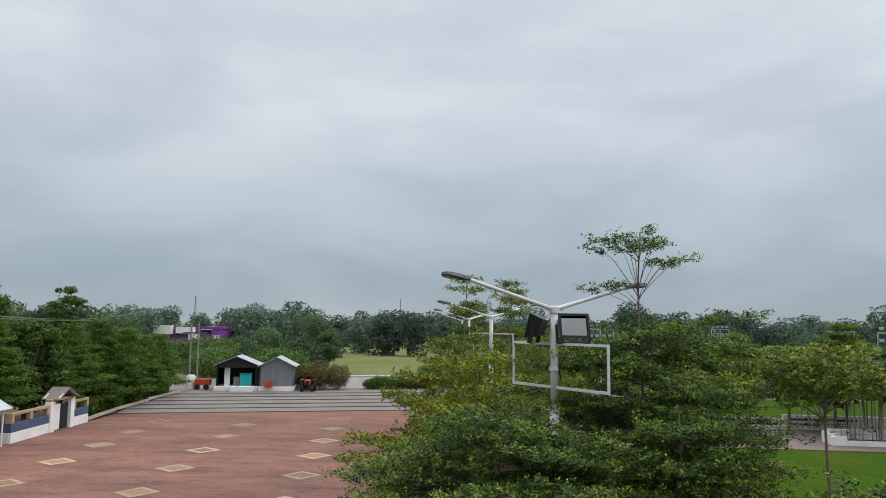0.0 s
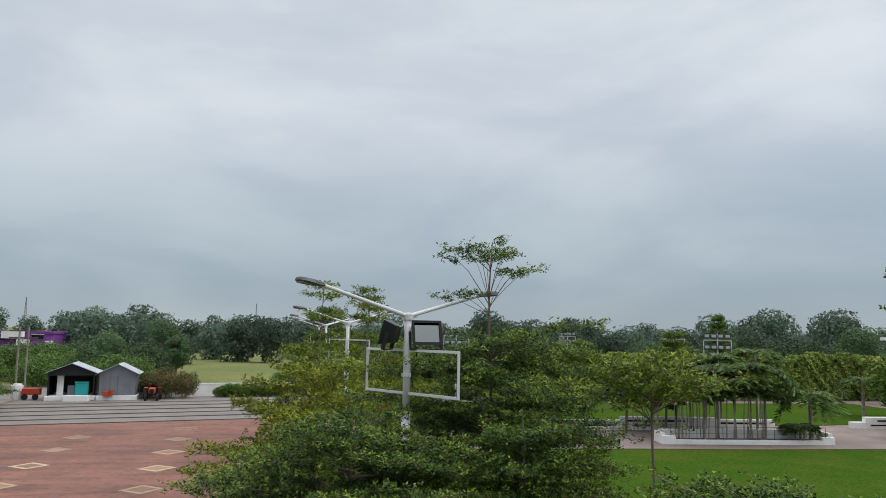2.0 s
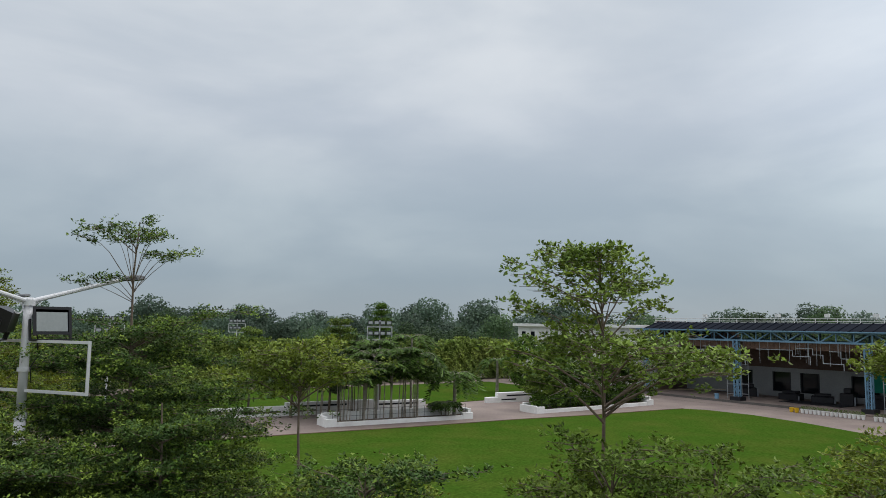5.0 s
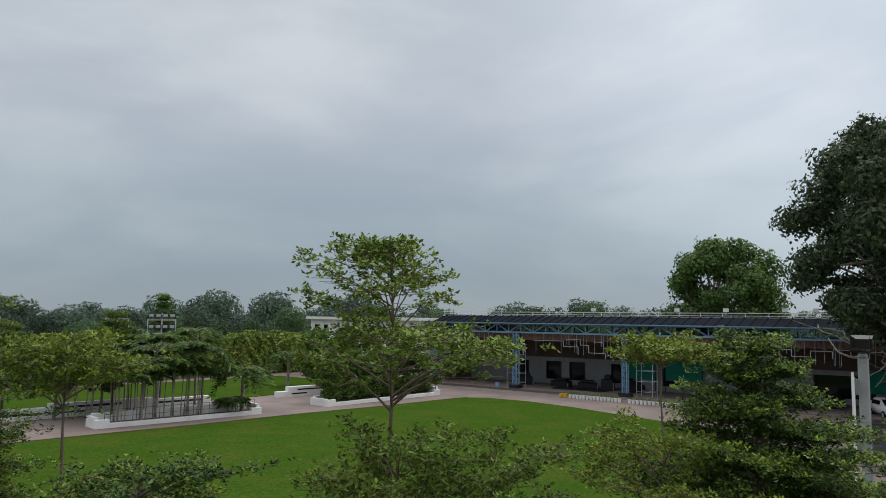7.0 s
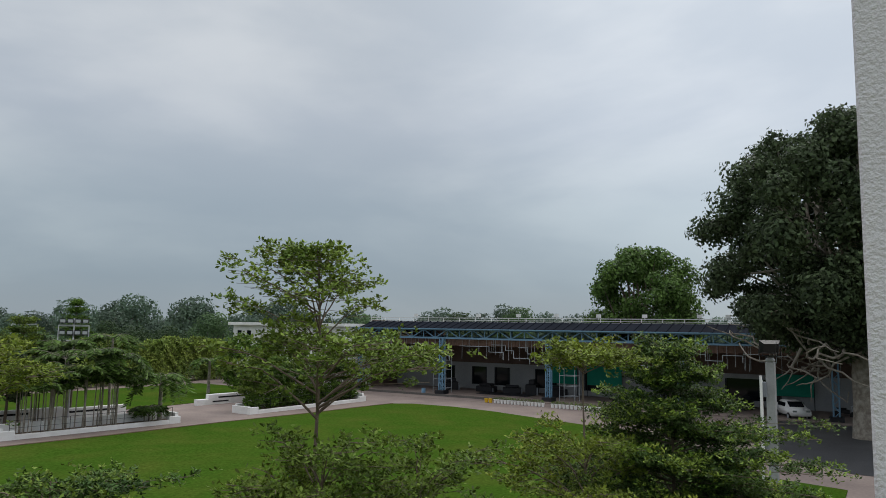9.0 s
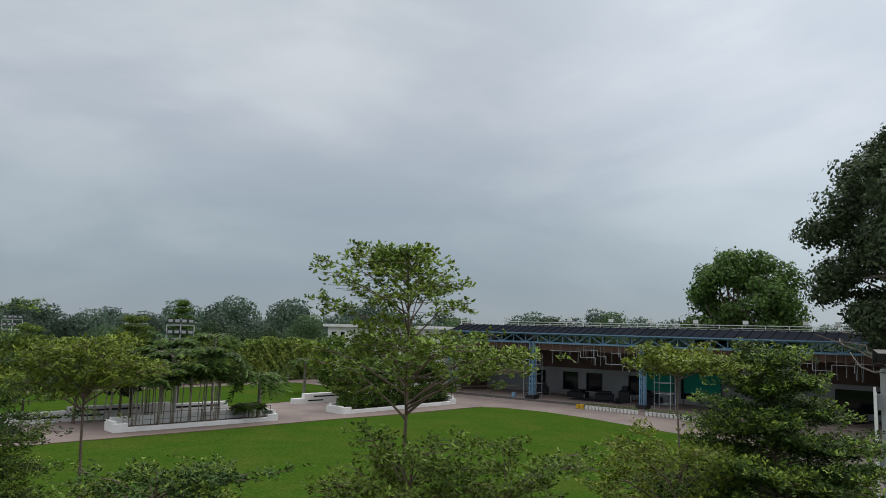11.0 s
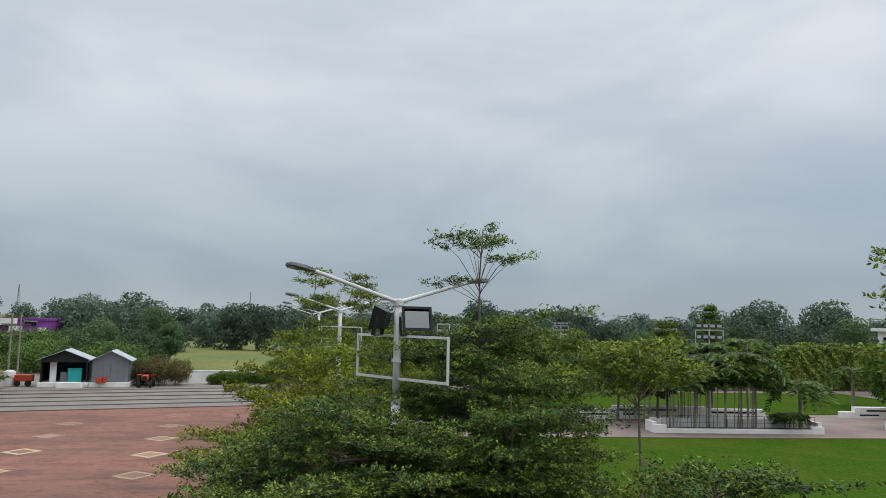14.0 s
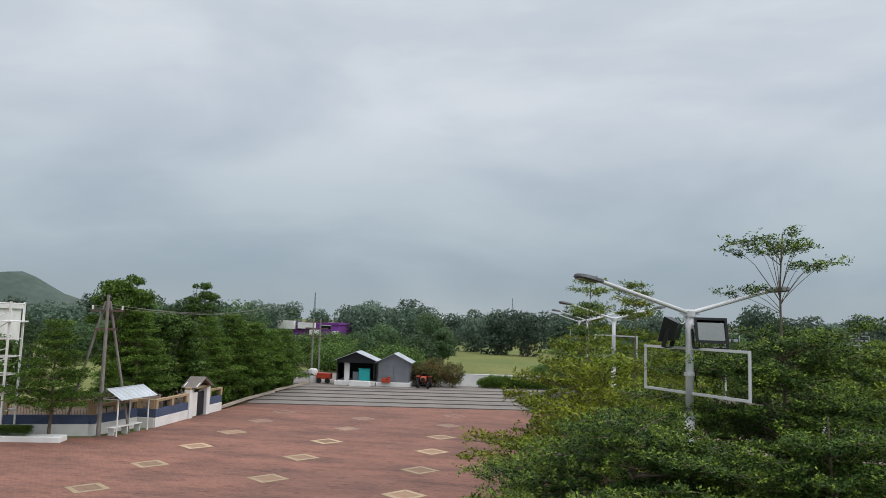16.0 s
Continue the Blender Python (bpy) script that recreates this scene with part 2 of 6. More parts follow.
M = {
    "field": mat("field_grass", (0.165, 0.172, 0.062), 0.95, 0.45, 0.05, 1.2, 0.6, second=(0.12, 0.148, 0.05), spec=0.1),
    "lawn": mat("mown_lawn", (0.040, 0.083, 0.010), 0.95, 0.6, 0.3, 7.0, 1.0, second=(0.060, 0.088, 0.014), patch=0.57, spec=0.0),
    "pave": paver_mat(),
    "path": mat("pink_concrete", (0.25, 0.20, 0.175), 0.85, 0.22, 0.3, 6.0, 0.2, second=(0.185, 0.145, 0.13)),
    "kerb": mat("pale_kerb", (0.43, 0.37, 0.31), 0.85, 0.2, 0.8, 12, 0.2),
    "asphalt": mat("asphalt", (0.042, 0.043, 0.047), 0.75, 0.25, 0.5, 30, 0.3),
    "white": mat("white_paint", (0.80, 0.80, 0.79), 0.65, 0.10, 0.9, 20, 0.06, second=(0.70, 0.69, 0.67)),
    "pole": mat("white_pole_paint", (0.58, 0.59, 0.61), 0.4, 0.10, 5.0, 40, 0.04, second=(0.58, 0.58, 0.60)),
    "blueband": mat("blue_wall_paint", (0.075, 0.10, 0.17), 0.75, 0.2, 1.5, 20, 0.1),
    "tan": mat("tan_wall_paint", (0.42, 0.31, 0.19), 0.75, 0.2, 1.5, 20, 0.1),
    "dark": plain("dark_paint", (0.018, 0.018, 0.022), 0.5),
    "black": plain("black_plastic", (0.012, 0.012, 0.014), 0.35),
    "lens": plain("reflector", (0.30, 0.32, 0.31), 0.25, 0.5, 0.0),
    "grey": plain("grey_sheet", (0.20, 0.215, 0.24), 0.5, 0.2),
    "zinc": mat("zinc_sheet", (0.52, 0.56, 0.60), 0.45, 0.2, 1.0, 10, 0.1, 0.3),
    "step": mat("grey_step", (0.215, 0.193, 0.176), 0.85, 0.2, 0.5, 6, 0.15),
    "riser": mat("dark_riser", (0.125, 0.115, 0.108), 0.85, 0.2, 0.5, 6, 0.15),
    "cream": mat("cream_paver", (0.42, 0.315, 0.205), 0.85, 0.2, 3, 12, 0.15, obrand=0.2),
    "umber": mat("brown_paver", (0.29, 0.185, 0.125), 0.85, 0.2, 3, 12, 0.15, obrand=0.2),
    "bark": mat("bark", (0.20, 0.155, 0.12), 0.9, 0.35, 3.0, 25, 0.5, second=(0.13, 0.10, 0.08)),
    "palebark": mat("pale_bark", (0.36, 0.33, 0.28), 0.9, 0.35, 3.0, 25, 0.5, second=(0.20, 0.17, 0.14)),
    "steelblue": plain("blue_steel", (0.17, 0.31, 0.44), 0.5),
    "roofnavy": mat("navy_roof_sheet", (0.011, 0.014, 0.022), 0.95, 0.25, 0.4, 6, 0.1, spec=0.05),
    "rust": mat("brown_sheet", (0.13, 0.085, 0.07), 0.8, 0.3, 0.5, 5, 0.2),
    "fringe": mat("rusty_fringe", (0.20, 0.125, 0.095), 0.85, 0.35, 0.8, 6, 0.2),
    "backwall": mat("grey_plaster", (0.31, 0.315, 0.32), 0.8, 0.15, 0.4, 8, 0.1),
    "glass": plain("dark_window_glass", (0.01, 0.012, 0.015), 0.08, 0.0, 0.0),
    "greencloth": plain("green_cloth", (0.01, 0.22, 0.15), 0.8),
    "teal": plain("teal_paint", (0.02, 0.32, 0.32), 0.5),
    "red": plain("red_paint", (0.45, 0.06, 0.03), 0.5),
    "yellow": plain("yellow_paint", (0.65, 0.40, 0.02), 0.5),
    "purple": mat("purple_paint", (0.19, 0.055, 0.28), 0.7, 0.12, 0.4, 4, 0.05),
    "rubber": plain("rubber", (0.02, 0.02, 0.02), 0.9),
    "soil": mat("soil", (0.16, 0.11, 0.075), 0.95, 0.3, 1.0, 12, 0.4),
    "stipple": mat("stippled_plaster", (0.60, 0.61, 0.63), 0.8, 0.06, 1.5, 110.0, 0.45),
    "concretepost": mat("concrete_post", (0.25, 0.23, 0.215), 0.9, 0.25, 2, 15, 0.2),
    # hill scrub greyed in its base colour to stand in for air haze
    "haze": mat("haze_tinted_hill", (0.075, 0.10, 0.085), 1.0, 0.35, 0.025, 0.2, 0.5, second=(0.05, 0.075, 0.065)),
    "l_mantaly": leaf_mat("mantaly_leaf", (0.082, 0.135, 0.03), (0.045, 0.088, 0.022), 0.9, through_light=0.12),
    "l_tip": leaf_mat("young_shoot_leaf", (0.175, 0.24, 0.04), (0.12, 0.19, 0.03), 0.9, through_light=0.2),
    "l_light": leaf_mat("young_leaf", (0.165, 0.22, 0.036), (0.095, 0.155, 0.028), 0.9, through_light=0.22),
    "l_lime": leaf_mat("lime_leaf", (0.22, 0.265, 0.036), (0.13, 0.19, 0.03), 0.9, through_light=0.22),
    "l_yellow": leaf_mat("yellowing_leaf", (0.21, 0.225, 0.022), (0.115, 0.175, 0.022), 0.5),
    "l_broad": leaf_mat("broad_leaf", (0.105, 0.18, 0.03), (0.075, 0.135, 0.024), 0.3),
    "l_neem": leaf_mat("neem_leaf", (0.1, 0.17, 0.04), (0.072, 0.13, 0.032), 0.3),
    # bluish distance haze put into the far trees' leaf colours, strongest in l_haze
    "l_haze": leaf_mat("haze_tinted_leaf", (0.1, 0.145, 0.1), (0.074, 0.115, 0.085), 0.12, island=0.2, obrand=0.3),
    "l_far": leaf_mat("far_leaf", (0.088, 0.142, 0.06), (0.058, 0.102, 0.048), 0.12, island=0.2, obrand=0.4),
    "l_dark": leaf_mat("fig_leaf", (0.082, 0.112, 0.055), (0.052, 0.078, 0.038), 0.5, island=0.5),
    "l_palm": leaf_mat("palm_leaf", (0.085, 0.145, 0.03), (0.065, 0.115, 0.026), 0.8),
    "l_olive": leaf_mat("hedge_leaf", (0.235, 0.29, 0.06), (0.15, 0.22, 0.05), 0.4, obrand=0.15),
    "l_red": leaf_mat("flowering_leaf", (0.19, 0.12, 0.055), (0.08, 0.12, 0.035), 1.2),
}


# ---- mesh helpers ----
def from_arrays(name, verts, faces, material, smooth=False):
    """A mesh from an (n, 3) array of corners and an (m, k) array of faces."""
    verts, faces = np.asarray(verts, np.float32), np.asarray(faces, np.int32)
    me = bpy.data.meshes.new(name)
    me.vertices.add(len(verts))
    me.vertices.foreach_set("co", verts.ravel())
    k = faces.shape[1]
    me.loops.add(faces.size)
    me.loops.foreach_set("vertex_index", faces.ravel())
    me.polygons.add(len(faces))
    me.polygons.foreach_set("loop_start", np.arange(0, faces.size, k, dtype=np.int32))
    if smooth:
        me.polygons.foreach_set("use_smooth", np.ones(len(faces), dtype=bool))
    me.materials.append(material)
    me.update(calc_edges=True)
    return me


def part(name, bm, material, parent=None, label="", smooth=False):
    """Links a bmesh (or a mesh) as one mesh object under a thing or a part."""
    if isinstance(bm, bmesh.types.BMesh):
        me = bpy.data.meshes.new(name)
        bm.normal_update()
        bm.to_mesh(me)
        bm.free()
        me.materials.append(material)
        if smooth:
            for p in me.polygons:
                p.use_smooth = True
    else:
        me = bm
    ob = new(name, me)
    if parent is not None:
        ob.parent = parent
    if label:
        ob["label"] = label
    return ob


def thing(name, label, category, loc=(0, 0, 0), rz=0.0, group="", kind="", scale=1.0):
    ob = new(name)
    ob.matrix_basis = pose(*loc, 0, 0, rz) @ Matrix.Diagonal((scale, scale, scale, 1))
    return tagged(ob, label, category, group, kind)


def box(bm, lo, hi, bevel=0.0, m=None):
    """A box between two corners, added to bm."""
    c = [(a + b) / 2 for a, b in zip(lo, hi)]
    s = [abs(b - a) for a, b in zip(lo, hi)]
    g = bmesh.ops.create_cube(bm, size=1.0, matrix=(m or Matrix()) @ Matrix.Translation(c) @ Matrix.Diagonal((*s, 1)))
    if bevel:
        vs = set(g["verts"])
        es = [e for e in bm.edges if e.verts[0] in vs and e.verts[1] in vs]
        bmesh.ops.bevel(bm, geom=es, offset=bevel, segments=1, affect="EDGES")
    return bm


def boxes(*spans, bevel=0.0):
    bm = bmesh.new()
    for lo, hi in spans:
        box(bm, lo, hi, bevel)
    return bm


def bar(bm, a, b, r, n=8, r2=None):
    """A round bar from a to b."""
    a, b = Vector(a), Vector(b)
    d = b - a
    m = Matrix.Translation((a + b) / 2) @ d.to_track_quat("Z", "Y").to_matrix().to_4x4()
    bmesh.ops.create_cone(bm, cap_ends=True, segments=n, radius1=r, radius2=r if r2 is None else r2, depth=d.length, matrix=m)
    return bm


def bars(*spans, r=0.02, n=8):
    bm = bmesh.new()
    for a, b in spans:
        bar(bm, a, b, r, n)
    return bm


def square_bar(bm, a, b, w):
    a, b = Vector(a), Vector(b)
    d = b - a
    m = Matrix.Translation((a + b) / 2) @ d.to_track_quat("Z", "Y").to_matrix().to_4x4() @ Matrix.Diagonal((w, w, d.length, 1))
    bmesh.ops.create_cube(bm, size=1.0, matrix=m)
    return bm


def sheet(name, points, z, material, label, category, thick=0.0):
    """A flat piece of ground with the outline given; with a thickness it becomes a slab."""
    bm = bmesh.new()
    vs = [bm.verts.new((x, y, z)) for x, y in points]
    f = bm.faces.new(vs)
    if f.normal.z < 0:
        f.normal_flip()
    if thick:
        r = bmesh.ops.extrude_face_region(bm, geom=[f])
        for v in r["geom"]:
            if isinstance(v, bmesh.types.BMVert):
                v.co.z -= thick
        bmesh.ops.recalc_face_normals(bm, faces=bm.faces)
    return tagged(part(name, bm, material), label, category, "", "structure")


# ---- plants ----
def tube_arrays(paths, sides=6):
    """Tapered tubes along paths of (point, radius)."""
    V, F, k = [], [], 0
    ang = np.linspace(0, 2 * np.pi, sides, endpoint=False)
    for path in paths:
        P = np.array([p for p, _ in path], float)
        R = np.array([r for _, r in path], float)
        T = np.gradient(P, axis=0)
        T /= np.linalg.norm(T, axis=1)[:, None] + 1e-9
        ref = np.array([0.31, 0.87, 0.11]) if abs(T[0][2]) > 0.7 else np.array([0, 0, 1.0])
        A = np.cross(T, ref)
        A /= np.linalg.norm(A, axis=1)[:, None] + 1e-9
        B = np.cross(T, A)
        ring = P[:, None] + R[:, None, None] * (np.cos(ang)[None, :, None] * A[:, None] + np.sin(ang)[None, :, None] * B[:, None])
        V.append(ring.reshape(-1, 3))
        n = len(P)
        i = np.arange(n - 1)[:, None] * sides + np.arange(sides)[None]
        j = np.arange(n - 1)[:, None] * sides + (np.arange(sides)[None] + 1) % sides
        F.append(np.stack([i, j, j + sides, i + sides], -1).reshape(-1, 4) + k)
        k += n * sides
    return np.concatenate(V), np.concatenate(F)


def leaf_arrays(P, D, size, rng, width=0.45, fold=0.12, face=None):
    """Lozenge leaves at P that point along D."""
    n = len(P)
    D = D / (np.linalg.norm(D, axis=1)[:, None] + 1e-9)
    side = np.cross(D, (np.array([[0, 0, 1.0]]) if face is None else face) + rng.normal(0, 0.5, (n, 3)))
    side /= np.linalg.norm(side, axis=1)[:, None] + 1e-9
    up = np.cross(side, D)
    L = (size * rng.uniform(0.7, 1.25, n))[:, None]
    mid = P + D * L * 0.58 - up * L * fold
    V = np.stack([P, mid + side * L * width * 0.5, P + D * L, mid - side * L * width * 0.5], 1).reshape(-1, 3)
    return V, np.arange(4 * n).reshape(-1, 4)


def rosettes(P, k, size, rng, tilt=0.35, width=0.45):
    """k leaves round each point."""
    n = len(P)
    Q = np.repeat(P, k, 0)
    a = rng.uniform(0, 2 * np.pi, n * k)
    D = np.stack([np.cos(a), np.sin(a), rng.normal(tilt, 0.5, n * k)], 1)
    return leaf_arrays(Q + rng.normal(0, size * 0.25, Q.shape), D, size, rng, width)


def tree_thing(name, label, loc, wood, leaves, bark, leaf, rz=0.0, group="", scale=1.0, smooth=True):
    t = thing(name, label, "tree" if "tree" in name or "palm" in name else "shrub", loc, rz, group, "", scale)
    part("trunk", from_arrays("trunk", *tube_arrays(wood), M[bark], smooth), None, t)
    part("crown", from_arrays("crown", *leaves, M[leaf]), None, t)
    return t


def tiered_tree(name, label, loc, height, tiers, leaf, seed, trunk_r=0.06, leaf_size=0.055, density=16.0, lean=(0, 0), forks=(), bark="bark", spread=0.07, group="", k=6, tuft=3, leaf_w=0.45, tip=""):
    """A tree with flat sprays of small leaves in storeys: tiers are (z, radius, branches, rise, centre x, centre y)."""
    rng = np.random.default_rng(seed)
    lx, ly = lean
    axis = lambda z: np.array([lx * (max(z, 0) / height) ** 1.5 + 0.03 * math.sin(z * 2.1 + seed), ly * (max(z, 0) / height) ** 1.5 + 0.03 * math.cos(z * 1.7 + seed), z])
    wood = [[(axis(z), max(0.006, trunk_r * (1 - 0.85 * z / height))) for z in np.linspace(-0.1, height, 12)]]
    pts, ends = [], []
    for z, R, nb, rise, cx, cy, *bare in tiers:
        s_bare = bare[0] if bare else 0.22
        off = rng.uniform(0, 6.28)
        for b in range(nb):
            a = off + 6.283 * b / nb + rng.normal(0, 0.22)
            L = R * rng.uniform(0.55, 1.22)
            z0 = z + rng.normal(0, 0.06 * R + 0.02)
            s = np.linspace(0, 1, 7)
            st = axis(max(0.1, z0 - rise * 0.6))
            dirn = np.array([math.cos(a), math.sin(a), 0])
            P = st[None] + np.outer(s * L, dirn) + np.outer(s, np.array([cx, cy, 0])) + np.outer(np.sin(s * 1.57) * rise, [0, 0, 1.0]) + rng.normal(0, 0.02 * L, (7, 3)) * s[:, None]
            r0 = max(0.006, min(trunk_r * 0.4, 0.009 * L + 0.003))
            wood.append([(p, max(0.003, r0 * (1 - 0.8 * u))) for p, u in zip(P, s)])
            segs = [(P, L, max(0.3, s_bare))]
            for q in range(max(4, int(4.6 * L))):
                u = rng.uniform(s_bare, 0.97)
                p0 = np.array([np.interp(u, s, P[:, i]) for i in range(3)])
                aa = a + rng.choice([-1, 1]) * rng.uniform(0.5, 1.1)
                l2 = L * (1.12 - u) * rng.uniform(0.35, 0.75) + 0.12
                e = p0 + l2 * np.array([math.cos(aa), math.sin(aa), rng.normal(0.07, 0.08)])
                Q = np.linspace(p0, e, 4)
                wood.append([(p, max(0.0025, r0 * 0.45 * (1 - 0.25 * i))) for i, p in enumerate(Q)])
                segs.append((Q, l2, 0.1))
            for Q, l, s0 in segs:
                n = max(2, int(density * (0.5 if s_bare >= 0.5 else 1.0) * l / tuft))
                u = rng.uniform(s0, 1.03, n)
                t = np.linspace(0, 1, len(Q))
                p = np.stack([np.interp(u, t, Q[:, i]) for i in range(3)], 1)
                p = p + rng.normal(0, spread, (n, 3)) * [1, 1, 0.26]
                p = np.repeat(p, tuft, 0)
                p = p + rng.normal(0, leaf_size * 0.9, p.shape) * [1, 1, 0.5]
                young = np.repeat(u > (0.72 if l < L else 0.88), tuft) & (rng.uniform(0, 1, len(p)) < 0.75)
                pts.append(p[~young] if tip else p)
                if tip:
                    ends.append(p[young] + [0, 0, 0.02])
    P = np.concatenate(pts)
    t = tree_thing(name, label, loc, wood, rosettes(P, k, leaf_size, rng, width=leaf_w), bark, leaf, group=group)
    if tip:
        part("young_foliage", from_arrays("young_foliage", *rosettes(np.concatenate(ends), k, leaf_size, rng, width=leaf_w), M[tip]), None, t, "yellow-green young leaves at the twig ends")
    return t


def broad_arrays(height, radius, seed, leaf_size, n_leaves, trunk_r, blobs=16, lump_size=1.0, wild=0.0, base=0.3, squash=0.8, hollow=0.55, power=2.0, aerial=0):
    """Wood and leaves of a round-headed tree: limbs that end in clumps of foliage with gaps between them."""
    rng = np.random.default_rng(seed)
    zc = height * (base + 1) / 2
    hz = height * (1 - base) / 2
    C, Rb = [], []
    for i in range(blobs):
        a = 2.4 * i + rng.normal(0, 0.35)
        u = (i + 0.5) / blobs * 2 - 1
        w = max(0.05, 1 - abs(u) ** power) ** (1 / power) * rng.uniform(0.55, 0.95)
        w *= rng.uniform(1 - wild, 1 + 0.45 * wild)
        r = rng.uniform(0.26 - 0.1 * wild, 0.46 + 0.1 * wild) * radius * lump_size
        u += wild * rng.uniform(-0.2, 0.12)
        C.append([math.cos(a) * w * (radius - 0.6 * r), math.sin(a) * w * (radius - 0.6 * r), zc + u * (hz - 0.5 * r)])
        Rb.append(r)
    C, Rb = np.array(C), np.array(Rb)
    top = np.array([0, 0, height * (base + 0.25)])
    wood = [[(np.array([0.04 * math.sin(z), 0.05 * math.cos(z * 1.3), z]), trunk_r * (1.25 - 0.6 * z / top[2])) for z in np.linspace(-0.2, top[2], 6)]]
    for c, r in zip(C, Rb):
        f = rng.uniform(0.35, 1.0)
        st = np.array([0, 0, height * base * 0.6 + (top[2] - height * base * 0.6) * f])
        midp = (st + c) / 2 + rng.normal(0, 0.1 * radius, 3)
        wood.append([(st, trunk_r * 0.4), ((st + midp) / 2, trunk_r * 0.3), (midp, trunk_r * 0.22), (c, trunk_r * 0.1)])
    for i in range(aerial):
        # bare twisting limbs that hang below the crown
        a = rng.uniform(0, 6.283)
        p = np.array([math.cos(a), math.sin(a), 0]) * radius * rng.uniform(0.15, 0.5) + [0, 0, height * base * 1.05]
        d = np.array([math.cos(a), math.sin(a), -0.15])
        path = []
        for j in range(9):
            path.append((p.copy(), trunk_r * 0.17 * (1 - 0.09 * j)))
            d = d + rng.normal(0, 0.5, 3)
            d[2] = np.clip(d[2], -0.7, 0.5)
            d /= np.linalg.norm(d)
            p = p + d * radius * 0.075
        wood.append(path)
    share = (Rb ** 2) / (Rb ** 2).sum()
    V = []
    for c, r, s in zip(C, Rb, share):
        n = max(8, int(n_leaves * s))
        d = rng.normal(0, 1, (n, 3))
        d /= np.linalg.norm(d, axis=1)[:, None]
        # lumps on the clump, so that its outline is uneven
        lump = 1 + 0.22 * np.sin(d[:, 0] * 5 + c[0] * 3) * np.sin(d[:, 1] * 6 + c[1] * 2) + 0.15 * np.sin(d[:, 2] * 8 + c[2])
        q = rng.uniform(hollow, 1.05, n) * lump
        P = c + d * (q * r)[:, None] * [1, 1, squash]
        V.append(np.concatenate([P, d], 1))
    V = np.concatenate(V)
    d = V[:, 3:]
    D = np.cross(d, rng.normal(0, 1, (len(V), 3)))
    D = D / (np.linalg.norm(D, axis=1)[:, None] + 1e-9) + 0.3 * d - [0, 0, 0.25]
    return wood, leaf_arrays(V[:, :3], D, leaf_size, rng, 0.6, face=d + rng.normal(0, 0.3, d.shape) + [0, 0, 0.35])


def broad_tree(name, label, loc, height, radius, leaf, seed, leaf_size=0.16, n_leaves=9000, trunk_r=0.12, rz=0.0, group="", bark="bark", **kw):
    wood, leaves = broad_arrays(height, radius, seed, leaf_size, n_leaves, trunk_r, **kw)
    return tree_thing(name, label, loc, wood, leaves, bark, leaf, rz, group)


# ---- ground ----
def make_ground():
    bm = bmesh.new()
    n = 40
    R = [0, 30, 60, 90, 130, 180, 260, 400, 700, 1200, 2500]
    rows = []
    for r in R:
        if r == 0:
            rows.append([bm.verts.new((20, 40, -0.06))])
        else:
            rows.append([bm.verts.new((20 + r * math.cos(6.2832 * i / n), 40 + r * math.sin(6.2832 * i / n), -0.06)) for i in range(n)])
    for i in range(n):
        bm.faces.new((rows[0][0], rows[1][i], rows[1][(i + 1) % n]))
        for a, b in zip(rows[1:], rows[2:]):
            bm.faces.new((a[i], b[i], b[(i + 1) % n], a[(i + 1) % n]))
    return tagged(part("ground", bm, M["field"]), "rough green field grass reaching the horizon", "ground", "", "structure")


make_ground()
LAWN_FAR = [(4.5, 45.3), (21.5, 43.9), (29.5, 42.9), (38.7, 42.2), (46.5, 41.1), (54.0, 40.6), (57.0, 40.2)]
LAWN = [(4.5, 2.0)] + LAWN_FAR + [(58.1, 38.8), (58.3, 34.3), (57.2, 29.5), (55.2, 24.2), (53.4, 19.0), (50.8, 13.5), (46, 9), (40.5, 5.6), (39.5, 2.0)]
PATHS = [(4.0, -6.0), (4.0, 77.2), (63.8, 77.2), (63.8, -6.0)]
sheet("path", PATHS, 0.0, M["path"], "worn pinkish concrete path round the lawns", "path")
sheet("lawn", LAWN, 0.05, M["lawn"], "bright green mown lawn", "lawn", 0.1)
sheet("lawn_far", [(5, 56.2), (5, 76), (61, 72), (61, 55.6), (43, 54.6)], 0.05, M["lawn"], "mown lawn behind the white seat walls", "lawn", 0.1)
plaza = sheet("plaza", [(-45, 2.0), (-45, 33.0), (-29.5, 36.2), (-25.3, 40.0), (-25.3, 57.6), (4.0, 64.0), (4.0, 2.0)], 0.006, M["pave"], "plaza paved with faded red blocks", "pavement")
sheet("road", [(44.2, -30), (44.2, 2.0), (48.5, 6.2), (56, 7.6), (71, 8.2), (120, 8.2), (120, -30)], 0.02, M["asphalt"], "dark asphalt drive beside the lawn", "road")
sheet("apron", [(63.8, 8.2), (63.8, 84.0), (90, 84.0), (90, 8.2)], 0.012, M["path"], "concrete apron under the shed", "pavement")


